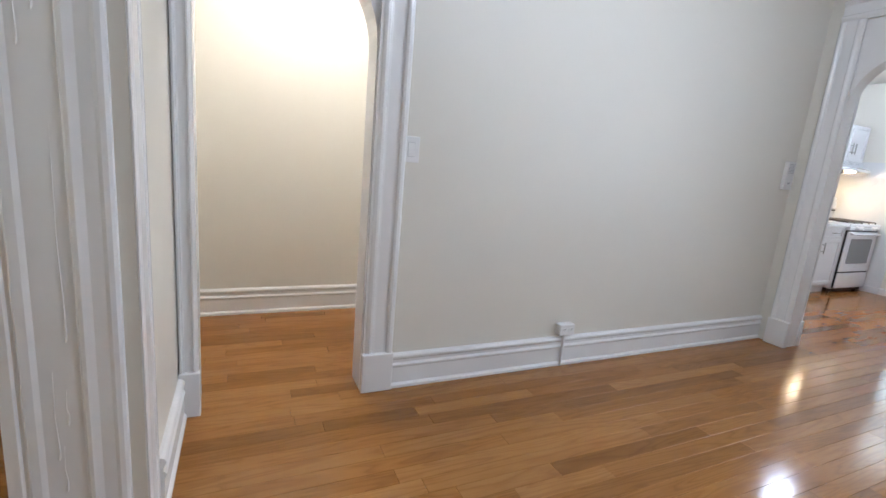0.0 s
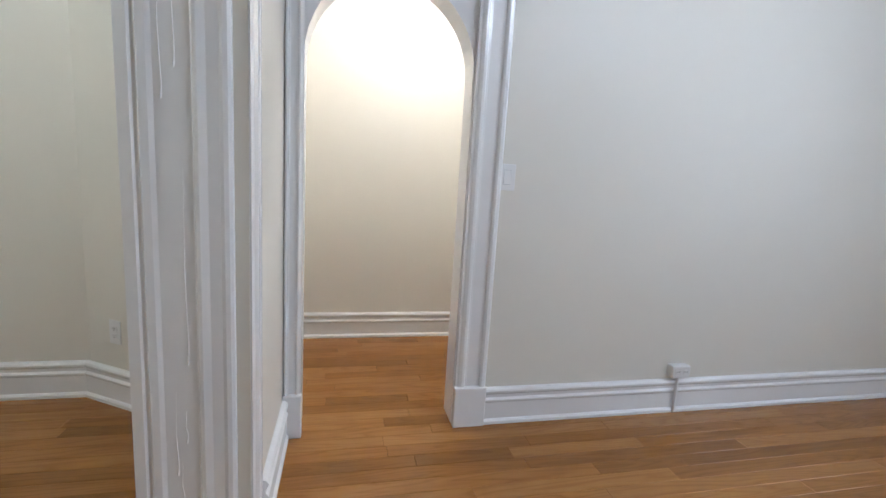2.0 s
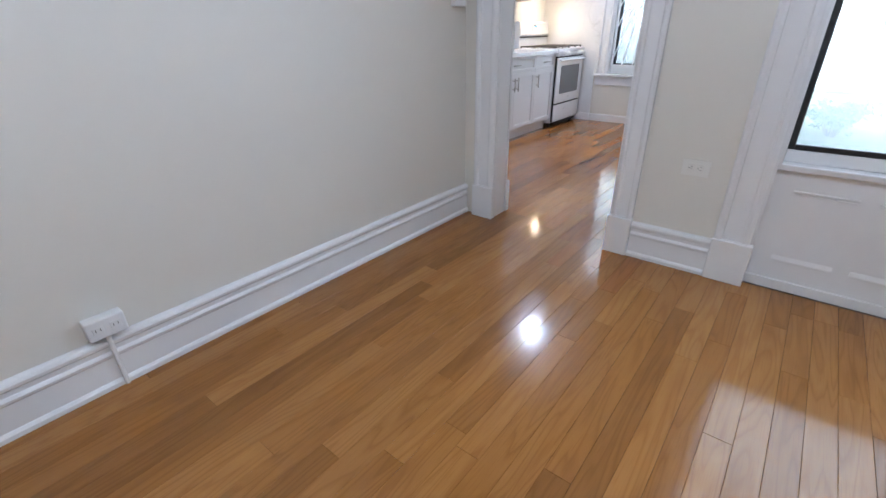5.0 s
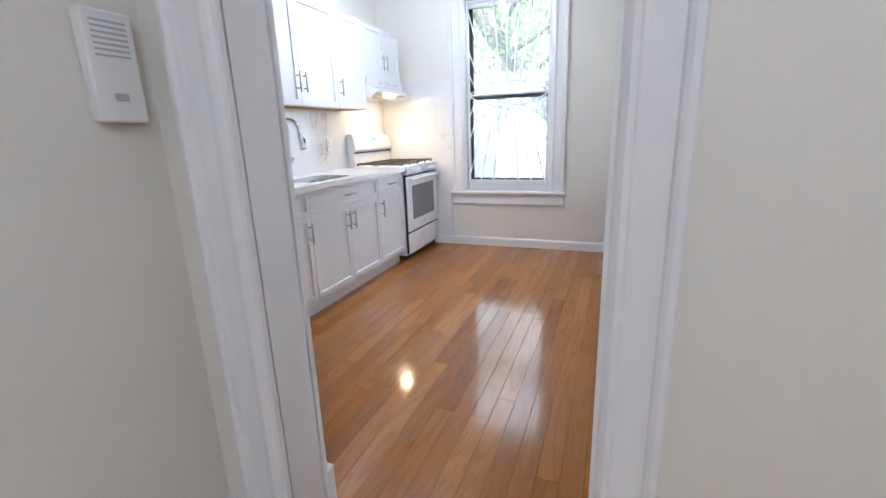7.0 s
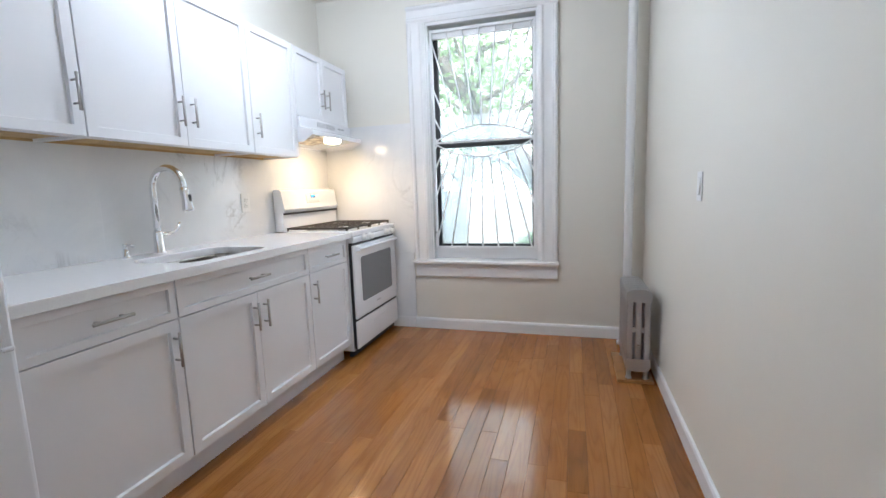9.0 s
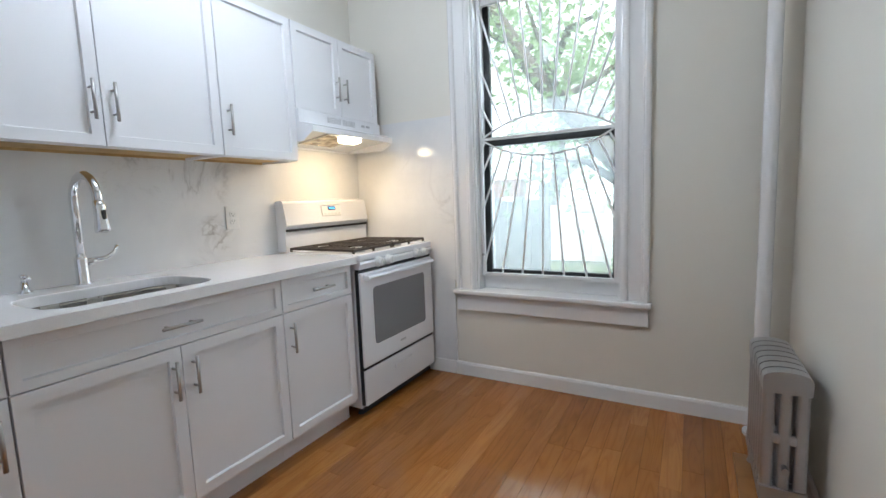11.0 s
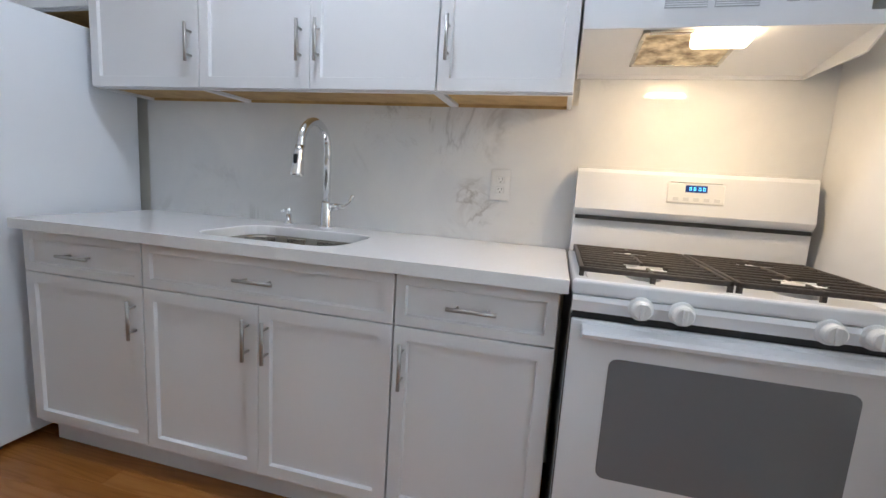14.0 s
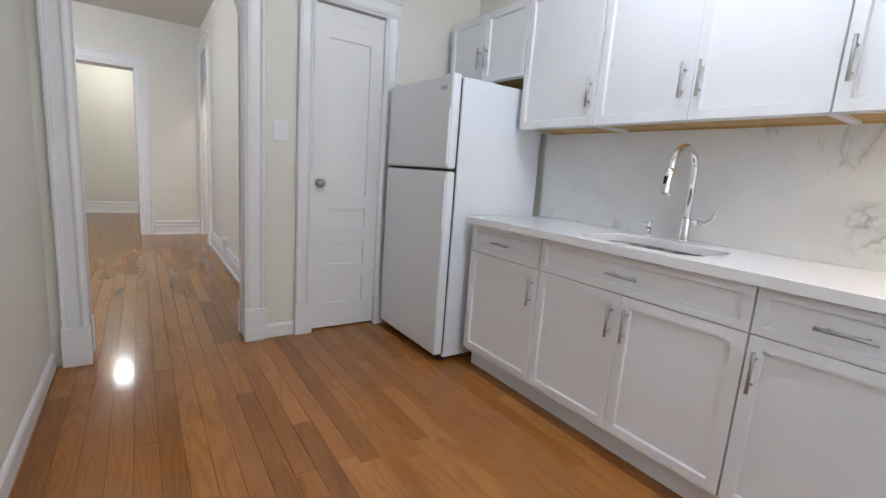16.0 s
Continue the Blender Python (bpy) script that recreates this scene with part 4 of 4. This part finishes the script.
                add_box(g, (x - 0.006, y - 0.006, 0.916), (x + 0.006, y + 0.006, z0 + 0.002), 0.002, 1)
        part("grate", g, IRON, r, "black cast-iron grate")


gas_range()


# ---- range hood ----
def range_hood():
    x0, x1, yb = 6.612, 7.335, YB - 0.0135
    h = thing("range_hood", ((x0 + x1) / 2, yb, 1.550), "white under-cabinet range hood with a lit lamp", "range hood")
    w = (x1 - x0) / 2
    yf, yv, top = 3.256 - yb, 3.352 - yb, 0.176
    # open-bottomed shell: front plate, slanted lip, two sides, roof and back
    bm = bmesh.new()
    add_prism(bm, [(yv, top), (yv, 0.105), (yf, 0.078), (yf, 0.045), (yf + 0.006, 0.045), (yf + 0.006, 0.073), (yv + 0.012, 0.100), (yv + 0.012, top)], "x", -w, w)
    side = [(yv + 0.012, top), (yv + 0.012, 0.100), (yf + 0.006, 0.073), (yf + 0.006, 0.045), (yf + 0.075, 0.0), (0, 0.0), (0, top)]
    add_prism(bm, side, "x", -w, -w + 0.005)
    add_prism(bm, side, "x", w - 0.005, w)
    add_box(bm, (-w + 0.005, yv + 0.012, top - 0.012), (w - 0.005, 0, top))
    add_box(bm, (-w + 0.005, -0.008, 0.0), (w - 0.005, 0, top - 0.012))
    body = part("body", bm, ENAMEL, h)

    def sloped(piece):
        """Lay a piece on the pan, which falls from the lip to the back."""
        m = Matrix.Identity(4)
        m[2][1] = -0.13
        return moved(piece, m)
    part("inner_pan", sloped(box((-w + 0.006, yf + 0.02, 0.012), (w - 0.006, -0.009, 0.017))), ENAMEL, h, "white inner pan")
    frame_bars = bmesh.new()
    fx0, fx1, fy0, fy1 = -0.195, 0.075, yf + 0.05, -0.105
    for lo, hi in (((fx0, fy0), (fx1, fy0 + 0.012)), ((fx0, fy1 - 0.012), (fx1, fy1)), ((fx0, fy0), (fx0 + 0.012, fy1)), ((fx1 - 0.012, fy0), (fx1, fy1))):
        add_box(frame_bars, (lo[0], lo[1], 0.002), (hi[0], hi[1], 0.0118), 0.002, 1)
    flt = part("filter", sloped(box((fx0 + 0.012, fy0 + 0.012, 0.005), (fx1 - 0.012, fy1 - 0.012, 0.0115))), ALUMINIUM, h, "aluminium mesh grease filter")
    part("filter_frame", sloped(frame_bars), STEEL, flt, "metal filter frame")
    part("lamp_lens", sloped(box((-0.060, yf + 0.034, -0.022), (0.085, yf + 0.104, 0.0115), 0.010)), LAMP_WARM, h, "lit warm plastic lamp lens")
    for gx in (-0.085, 0.045):
        grille = part("vent", box((gx - 0.056, yv - 0.0025, 0.128), (gx + 0.056, yv + 0.001, 0.160), 0.001, 1), GREY_MARKS_AND_SLOTS, body, "grey vent grille")
        for k in range(5):
            part("slat", box((gx - 0.054, yv - 0.005, 0.1305 + k * 0.006), (gx + 0.054, yv - 0.0024, 0.1335 + k * 0.006)), ENAMEL, grille)
    for k in range(2):
        part("switch", box((0.165 + k * 0.05, yv - 0.004, 0.138), (0.195 + k * 0.05, yv + 0.001, 0.150), 0.001, 1), GREY_MARKS_AND_SLOTS, body)


range_hood()


# ---- fridge ----
def fridge():
    x0, x1, yf, yb, top = 3.875, 4.622, 2.900, 3.62, 1.700
    f = thing("fridge", ((x0 + x1) / 2, (yf + yb) / 2, 0), "white top-freezer refrigerator beside the closet door", "refrigerator")
    w, d = (x1 - x0) / 2, (yb - yf) / 2
    part("body", box((-w + 0.004, -d + 0.072, 0.03), (w - 0.004, d, top - 0.012), 0.006), FRIDGE, f)
    part("gasket", joined(box((-w + 0.012, -d + 0.060, 0.06), (w - 0.012, -d + 0.0715, top - 0.02)), box((-w + 0.006, -d + 0.02, 1.164), (w - 0.006, -d + 0.06, 1.179))), RUBBER_AND_GAP_SHADE, f, "dark door gasket")
    for name, a, b, label in (("fridge_door", 0.055, 1.163, "large white lower door"), ("freezer_door", 1.180, top, "white freezer door")):
        door = part(name, box((-w, -d, a), (w, -d + 0.060, b), 0.014, 3), FRIDGE, f, label)
        h0, h1 = (0.845, 1.125) if name == "fridge_door" else (1.215, 1.50)
        hb = prism([(w - 0.030, -d + 0.002), (w - 0.030, -d - 0.002), (w - 0.026, -d - 0.006), (w - 0.014, -d - 0.007), (w - 0.009, -d - 0.004), (w - 0.009, -d + 0.002)], "z", h0, h1)
        for hz in (h0 - 0.014, h1):
            add_box(hb, (w - 0.034, -d - 0.008, hz), (w - 0.006, -d + 0.002, hz + 0.014), 0.004, 1)
        part("handle", hb, FRIDGE, door, "slim moulded white handle")
    part("maker_mark", box((w - 0.12, -d - 0.0012, 1.615), (w - 0.055, -d + 0.0005, 1.638)), GREY_MARKS_AND_SLOTS, f, "small grey maker mark")
    part("hinge_cap", box((-w + 0.01, -d + 0.02, top), (-w + 0.09, -d + 0.10, top + 0.016), 0.005), PLASTIC, f)
    part("base_grille", box((-w + 0.02, -d + 0.045, 0.018), (w - 0.02, -d + 0.07, 0.053), 0.004), RUBBER_AND_GAP_SHADE, f, "dark base grille")
    for sx in (-1, 1):
        for y in (-d + 0.10, d - 0.06):
            part("foot", tube([(sx * (w - 0.06), y, 0), (sx * (w - 0.06), y, 0.035)], 0.02, 12), RUBBER_AND_GAP_SHADE, f)


fridge()


# ---- radiator and riser ----
def radiator():
    r = thing("radiator", (6.865, 1.176, 0.018), "silver painted cast-iron column radiator against the wall", "radiator")
    n, pitch = 7, 0.062
    for k in range(n):
        x = (k - (n - 1) / 2) * pitch
        end = k in (0, n - 1)
        bm = bmesh.new()
        z0, z1 = (0.0 if end else 0.055), 0.615
        for y in (-0.0605, 0.0, 0.0605):
            add_box(bm, (x - 0.017, y - 0.0245, 0.10), (x + 0.017, y + 0.0245, 0.57), 0.013, 3)
        for zc in (0.095, 0.575):
            up = 1 if zc > 0.3 else -1
            ring = []
            for a in range(13):
                t = radians(180 * a / 12)
                ring.append((0.088 * math.cos(t), zc + up * 0.042 * math.sin(t) ** 0.6))
            ring += [(-0.086, zc - up * 0.045), (0.086, zc - up * 0.045)]
            add_prism(bm, ring, "x", x - 0.025, x + 0.025)
        add_box(bm, (x - 0.015, -0.083, 0.318), (x + 0.015, 0.083, 0.362), 0.008)
        if end:
            for y in (-0.06, 0.06):
                add_tube(bm, [(x, y, 0.0), (x, y, 0.02), (x, y, 0.09)], [0.024, 0.017, 0.021], 10)
        part("section", bm, SILVER, r, smooth=False)
    r.scale = (1, 0.80, 0.90)
    part("air_valve", tube([(-0.235, 0.0, 0.23), (-0.205, 0.0, 0.23)], 0.014, 12), NICKEL, r, "small air valve")
    part("supply_valve", joined(tube([(0.20, 0, 0.09), (0.30, 0, 0.09)], 0.016, 12), tube([(0.27, 0, 0.02), (0.27, 0, 0.13), (0.27, 0, 0.15)], [0.02, 0.022, 0.012], 14)), NICKEL, r, "supply valve")


radiator()
tagged(link_mesh("radiator_board", box((6.632, 1.085, 0.0003), (7.10, 1.290, 0.0178), 0.003), BOARD_WOOD, False), "thin bare wooden board under the radiator", "board")
tagged(link_mesh("heating_riser", joined(tube([(7.35, 1.17, 0), (7.35, 1.17, HK)], 0.031, 20), tube([(7.35, 1.17, 0), (7.35, 1.17, 0.015)], 0.065, 20)), TRIM, False), "white painted vertical heating pipe in the corner", "pipe")


# ---- electrical plates ----
def plate(name, m, w, h, kind, label, category, thick=0.007, mat=None):
    """Wall plate: local x across, z up, facing -y."""
    p = thing(name, m.translation, label, category)
    p.matrix_world = m
    part("cover_plate", box((-w / 2, -thick, -h / 2), (w / 2, 0, h / 2), 0.002, 2), mat or PLASTIC, p)
    if kind == "switch":
        part("rocker", prism([(-thick - 0.006, -0.033), (-thick + 0.001, -0.034), (-thick + 0.001, 0.034), (-thick - 0.001, 0.034)], "x", -0.017, 0.017), mat or PLASTIC, p)
        part("rocker_gap", box((-0.0185, -thick - 0.0006, -0.0355), (0.0185, -thick + 0.001, 0.0355)), GREY_MARKS_AND_SLOTS, p)
    elif kind in ("outlet", "outlet_wide"):
        turn = Matrix.Rotation(math.pi / 2, 4, "Y") if kind == "outlet_wide" else Matrix()
        for s in (-1, 1):
            face = part("socket", moved(box((-0.017, -thick - 0.003, s * 0.0195 - 0.014), (0.017, -thick + 0.001, s * 0.0195 + 0.014), 0.003, 1), turn), mat or PLASTIC, p)
            slots = joined(box((-0.0075, -thick - 0.0036, s * 0.0195 - 0.001), (-0.0055, -thick - 0.0028, s * 0.0195 + 0.008)), box((0.0055, -thick - 0.0036, s * 0.0195 - 0.001), (0.0075, -thick - 0.0028, s * 0.0195 + 0.007)), box((-0.0022, -thick - 0.0036, s * 0.0195 - 0.010), (0.0022, -thick - 0.0028, s * 0.0195 - 0.006)))
            part("slots", moved(slots, turn), SLOT, face)
    return p


NORTH, EAST, WEST, SOUTH = pose(0, 0, 0), pose(0, 0, 0, 0, 0, -90), pose(0, 0, 0, 0, 0, 90), pose(0, 0, 0, 0, 0, 180)


def at(x, y, z, facing):
    return Matrix.Translation((x, y, z)) @ facing


plate("light_switch", at(0.372, YN - 0.001, 1.292, NORTH), 0.086, 0.128, "switch", "white rocker light switch beside the arch", "light switch", 0.010)
plate("light_switch", at(XK + 0.001, 2.196, 1.340, WEST), 0.082, 0.125, "switch", "white rocker light switch beside the closet door", "light switch")
plate("light_switch", at(5.963, YR + 0.001, 1.173, SOUTH), 0.075, 0.12, "switch", "white light switch on the plain kitchen wall", "light switch", 0.004)
plate("outlet", at(6.366, YB - 0.0125, 1.147, NORTH), 0.078, 0.122, "outlet", "white duplex outlet on the marble backsplash", "outlet")
plate("outlet", at(XA - 0.001, 0.850, 0.533, EAST), 0.122, 0.078, "outlet_wide", "cream painted sideways duplex outlet beside the window", "outlet", mat=CREAM)
ang = math.degrees(math.atan2(2.265 - 2.735, XP0 + 1.700))
plate("outlet", at(-1.524, 2.623, 0.39, pose(0, 0, 0, 0, 0, ang)), 0.078, 0.125, "outlet", "white duplex outlet on the angled wall", "outlet")


def surface_outlet():
    p = thing("outlet", (1.508, YN - 0.001, 0.256), "white surface-mounted outlet box on the baseboard", "outlet")
    part("box", box((-0.058, -0.052, -0.036), (0.058, -0.001, 0.036), 0.005), PLASTIC, p)
    for s in (-1, 1):
        face = part("socket", box((s * 0.026 - 0.017, -0.0545, -0.014), (s * 0.026 + 0.017, -0.0515, 0.014), 0.002, 1), PLASTIC, p)
        part("slots", joined(box((s * 0.026 - 0.008, -0.0552, -0.002), (s * 0.026 - 0.006, -0.0544, 0.008)), box((s * 0.026 + 0.006, -0.0552, -0.002), (s * 0.026 + 0.008, -0.0544, 0.008))), SLOT, face)
    part("conduit", tube([(-0.005, -0.034, -0.036), (-0.005, -0.034, -0.2525)], 0.008, 10), PLASTIC, p, "thin white conduit down to the floor")


surface_outlet()


def intercom():
    p = thing("intercom", (3.552, YN - 0.001, 1.375), "white wall intercom with a slotted speaker", "intercom")
    part("case", box((-0.052, -0.030, -0.11), (0.052, 0, 0.11), 0.005), PLASTIC, p)
    for k in range(7):
        part("slot", box((-0.036, -0.0312, 0.02 + k * 0.011), (0.036, -0.0298, 0.024 + k * 0.011)), GREY_MARKS_AND_SLOTS, p)
    part("button", box((-0.014, -0.033, -0.066), (0.014, -0.0298, -0.052), 0.001, 1), GREY_MARKS_AND_SLOTS, p)


intercom()


# ---- ceiling lamps ----
def ceiling_lamp(x, y, z, size, label):
    c = thing("ceiling_lamp", (x, y, z), label, "ceiling lamp")
    part("rim", tube([(0, 0, 0), (0, 0, -0.03), (0, 0, -0.034)], [size + 0.02, size + 0.02, size], 32), TRIM, c, smooth=False)
    part("diffuser", tube([(0, 0, -0.0345), (0, 0, -0.055), (0, 0, -0.066)], [size - 0.004, size * 0.85, size * 0.4], 32), LAMP_WHITE, c, "lit white diffuser", True)


ceiling_lamp(5.93, 2.72, HK, 0.13, "round white flush ceiling lamp, lit")
ceiling_lamp(1.50, 0.55, HA, 0.17, "round white flush ceiling lamp, lit")
ceiling_lamp(-2.24, 1.1, HA, 0.15, "round white flush ceiling lamp, lit")
ceiling_lamp(0.10, 2.74, HH, 0.12, "round white flush ceiling lamp, lit")


# ---- yard ----
setting("ground", box((-60, -60, -0.62), (90, 60, -0.12)), SOIL, "yard ground with grass and bare soil")


setting("backdrop", box((84.0, -70, -3), (84.4, 70, 75)), BACKDROP_GLOW, "pale glowing sheet standing in for the bright sky beyond the yards")


def vinyl_fence(p, q, boards, label, high=1.98):
    p, q = Vector((*p, -0.12)), Vector((*q, -0.12))
    run = q - p
    f = thing("fence", p, label, "fence")
    f.rotation_euler = (0, 0, math.atan2(run.y, run.x))
    length = run.length
    step = length / boards
    for k in range(boards):
        part("board", box((k * step + 0.004, -0.011, 0.12), ((k + 1) * step - 0.004, 0.011, high - 0.24), 0.003, 1), VINYL, f)
    for z in (0.06, high - 0.24):
        part("rail", box((0, -0.03, z), (length, 0.03, z + 0.13), 0.006, 1), VINYL, f)
    k = 0.0
    while k < length + 0.1:
        part("post", box((k - 0.06, -0.06, 0), (k + 0.06, 0.06, high), 0.008, 1), VINYL, f)
        k += 2.4


vinyl_fence((13.4, -4.4), (13.4, 3.9), 40, "low white vinyl board fence across the yard", 1.24)
vinyl_fence((4.4, -2.9), (13.34, -4.46), 44, "white vinyl board fence beside the yard")


def yard_tree(x, y, lean, limbs, label, seed):
    rng = random.Random(seed)
    t = thing("tree", (x, y, -0.12), label, "tree")
    base = [Vector((0, 0, -0.05)), Vector((0.02, lean * 0.22, 0.9)), Vector((0.0, lean * 0.6, 1.9)), Vector((-0.1, lean, 3.0)), Vector((-0.2, lean * 1.35, 4.4))]
    trunk = tube(base, [0.20, 0.165, 0.14, 0.115, 0.06], 10)
    tips = []
    for k in range(limbs):
        z = 1.3 + 2.8 * k / limbs
        f = z / 4.4
        start = Vector((0, lean * min(1.3, z / 3.0), z))
        a = rng.uniform(0, 2 * math.pi)
        reach = rng.uniform(1.1, 2.3)
        p1 = start + Vector((math.cos(a) * reach * 0.5, math.sin(a) * reach * 0.5, 0.45))
        p2 = start + Vector((math.cos(a) * reach, math.sin(a) * reach, 0.65 + rng.uniform(-0.5, 0.5)))
        add_tube(trunk, [start, p1, p2], [0.07 * (1.3 - f), 0.045, 0.014], 7)
        tips += [p1, p2, (p1 + p2) / 2, base[-1] + Vector((rng.uniform(-1, 1), rng.uniform(-1, 1), rng.uniform(-1, 0.6)))]
    part("trunk", trunk, BARK, t, smooth=True)
    verts, faces = [], []
    for p in tips:
        for _ in range(66):
            spot = p + Vector((rng.gauss(0, 0.38), rng.gauss(0, 0.38), rng.gauss(-0.1, 0.30)))
            m = Matrix.Translation(spot) @ Euler((rng.uniform(-1.2, 1.2), rng.uniform(-1.2, 1.2), rng.uniform(0, 6.3))).to_matrix().to_4x4()
            n = len(verts)
            s = rng.uniform(0.6, 1.15)
            verts += [m @ (Vector(v) * s) for v in ((0, 0, 0), (0.035, 0.05, 0.012), (0, 0.13, 0), (-0.035, 0.05, 0.012))]
            faces += [(n, n + 1, n + 2), (n, n + 2, n + 3)]
    me = bpy.data.meshes.new("crown")
    me.from_pydata(verts, [], faces)
    me.materials.append(LEAF)
    crown = new("crown", me)
    crown.parent = t
    tagged(crown, "", "", "", "stuff")


yard_tree(11.0, 1.1, 2.3, 13, "leaning tree with a thin bright green crown", 4)
yard_tree(15.8, 4.6, -0.4, 12, "leafy tree behind the yard fence", 9)
yard_tree(16.2, -0.6, 0.5, 12, "leafy tree behind the yard fence", 15)


def board_fence(x, y0, y1, high):
    f = thing("board_fence", (x, y0, -0.12), "weathered grey wooden board fence in the yard", "fence")
    rng = random.Random(3)
    n = int((y1 - y0) / 0.125)
    for k in range(n):
        tip = high + rng.uniform(-0.035, 0.03)
        lean = rng.uniform(-0.012, 0.012)
        part("board", box((-0.010 + lean, k * 0.125 + 0.003, 0.02), (0.012 + lean, k * 0.125 + 0.122, tip), 0.003, 1), GREY_BOARD, f)
    for z in (0.30, high - 0.30):
        part("rail", box((0.024, 0, z), (0.062, n * 0.125, z + 0.08), 0.004, 1), GREY_BOARD, f)
    part("post", box((-0.06, -0.15, 0), (0.06, -0.005, high + 0.22), 0.006, 1), GREY_BOARD, f)


board_fence(11.2, 3.42, 5.9, 1.29)


def planter(x, y, z):
    p = thing("planter", (x, y, z), "terracotta planter box with young shoots on a stand", "planter")
    part("box", prism([(-0.12, -0.30), (0.12, -0.30), (0.12, 0.30), (-0.12, 0.30)], "z", 0, 0.25), RUST_BRICK, p)
    part("rim", joined(box((-0.14, -0.32, 0.25), (0.14, 0.32, 0.275), 0.005)), RUST_BRICK, p)
    part("stand", joined(*(box((sx * 0.09 - 0.02, sy * 0.26 - 0.02, -z - 0.12), (sx * 0.09 + 0.02, sy * 0.26 + 0.02, 0)) for sx in (-1, 1) for sy in (-1, 1))), GREY_BOARD, p, "grey wooden stand")


planter(11.45, 4.05, 1.20)


def bush(x, y, size, label, seed):
    """Low clump of twigs and leaves."""
    rng = random.Random(seed)
    b = thing("bush", (x, y, -0.12), label, "bush")
    twigs = bmesh.new()
    verts, faces = [], []
    for k in range(14):
        a, lean = rng.uniform(0, 6.3), rng.uniform(0.2, 0.9)
        top = Vector((math.cos(a) * size * lean, math.sin(a) * size * lean, size * rng.uniform(0.6, 1.1)))
        add_tube(twigs, [(0.02 * math.cos(a), 0.02 * math.sin(a), -0.02), top * 0.5 + Vector((0, 0, 0.05)), top], [0.010, 0.007, 0.003], 5)
        for _ in range(45):
            m = Matrix.Translation(top * rng.uniform(0.5, 1.05) + Vector((rng.gauss(0, 0.06), rng.gauss(0, 0.06), rng.gauss(0, 0.05)))) @ Euler((rng.uniform(-1.2, 1.2), rng.uniform(-1.2, 1.2), rng.uniform(0, 6.3))).to_matrix().to_4x4()
            n = len(verts)
            verts += [m @ (Vector(v) * 0.6) for v in ((0, 0, 0), (0.035, 0.05, 0.012), (0, 0.13, 0), (-0.035, 0.05, 0.012))]
            faces += [(n, n + 1, n + 2), (n, n + 2, n + 3)]
    part("twigs", twigs, BARK, b)
    me = bpy.data.meshes.new("leaves")
    me.from_pydata(verts, [], faces)
    me.materials.append(LEAF)
    leaves = new("leaves", me)
    leaves.parent = b
    tagged(leaves, "", "", "", "stuff")


bush(8.6, 0.22, 0.42, "low green bush in the yard", 5)
bush(12.7, 2.3, 0.36, "low green bush before the white fence", 8)


# ---- floor ----
PLANK_W = 0.083


def plank_mesh(name, length, mat):
    c, w = 0.0008, PLANK_W - 0.0008
    me = bpy.data.meshes.new(name)
    a, b = length / 2, w / 2
    v = [(-a, -b, -0.012), (a, -b, -0.012), (a, b, -0.012), (-a, b, -0.012), (-a, -b, -0.0009), (a, -b, -0.0009), (a, b, -0.0009), (-a, b, -0.0009), (-a + c, -b + c, 0), (a - c, -b + c, 0), (a - c, b - c, 0), (-a + c, b - c, 0)]
    f = [(0, 1, 5, 4), (1, 2, 6, 5), (2, 3, 7, 6), (3, 0, 4, 7), (4, 5, 9, 8), (5, 6, 10, 9), (6, 7, 11, 10), (7, 4, 8, 11), (8, 9, 10, 11)]
    me.from_pydata(v, [], f)
    me.materials.append(mat)
    return me, v, f


def lay_floor():
    floor = setting("floor", joined(box((XW - 0.1, YS - 0.1, -0.119), (XA + 0.06, YH1 + 0.1, -0.011)), box((XA + 0.06, YR - 0.1, -0.119), (XE + 0.1, YB + 0.1, -0.011))), SUBFLOOR, "glossy honey oak strip floor")
    rng = random.Random(11)
    lengths = (0.46, 0.70, 0.95, 1.20, 1.5)
    shared = {n: plank_mesh("plank", n - 0.0008, OAK) for n in lengths}
    kitchen_lit = {n: plank_mesh("plank", n - 0.0008, OAK_KITCHEN_LIGHT) for n in lengths}
    verts, faces, slots, made = [], [], [], 0
    rows = int((YH1 - YS) / PLANK_W) + 1
    for r in range(rows):
        y = YS + (r + 0.5) * PLANK_W
        x = XW - rng.uniform(0, 1.2)
        lo, hi = (XW, XA + 0.02) if y < YR - 0.08 else (XW, XE + 0.02) if y < YB else (-1.15, 1.45)
        while x < hi:
            n = rng.choice(lengths)
            a, b = max(x, lo), min(x + n, hi)
            x += n
            if b - a < 0.03:
                continue
            cx, whole = (a + b) / 2, b - a > n - 1e-6
            near = (2.05 < cx < 7.3 and 1.0 < y < 3.15) or (1.2 < cx < 3.6 and 0.3 < y < 2.3)
            if near and whole and made < 300:
                ob = new("plank", (kitchen_lit if cx > XA else shared)[n][0])
                ob.location = (cx, y, 0)
                ob.parent = floor
                made += 1
            else:
                k = len(verts)
                verts += [(cx + vx * (b - a) / n, y + vy, vz) for vx, vy, vz in shared[n][1]]
                faces += [tuple(k + i for i in q) for q in shared[n][2]]
                slots += [1 if cx > XA else 0] * len(shared[n][2])
    me = bpy.data.meshes.new("floor_planks")
    me.from_pydata(verts, [], faces)
    me.materials.append(OAK_FAR)
    me.materials.append(OAK_FAR_KITCHEN_LIGHT)
    me.polygons.foreach_set("material_index", slots)
    rest = new("floor_planks", me)
    rest.parent = floor
    tagged(rest, "", "", "", "stuff")


lay_floor()
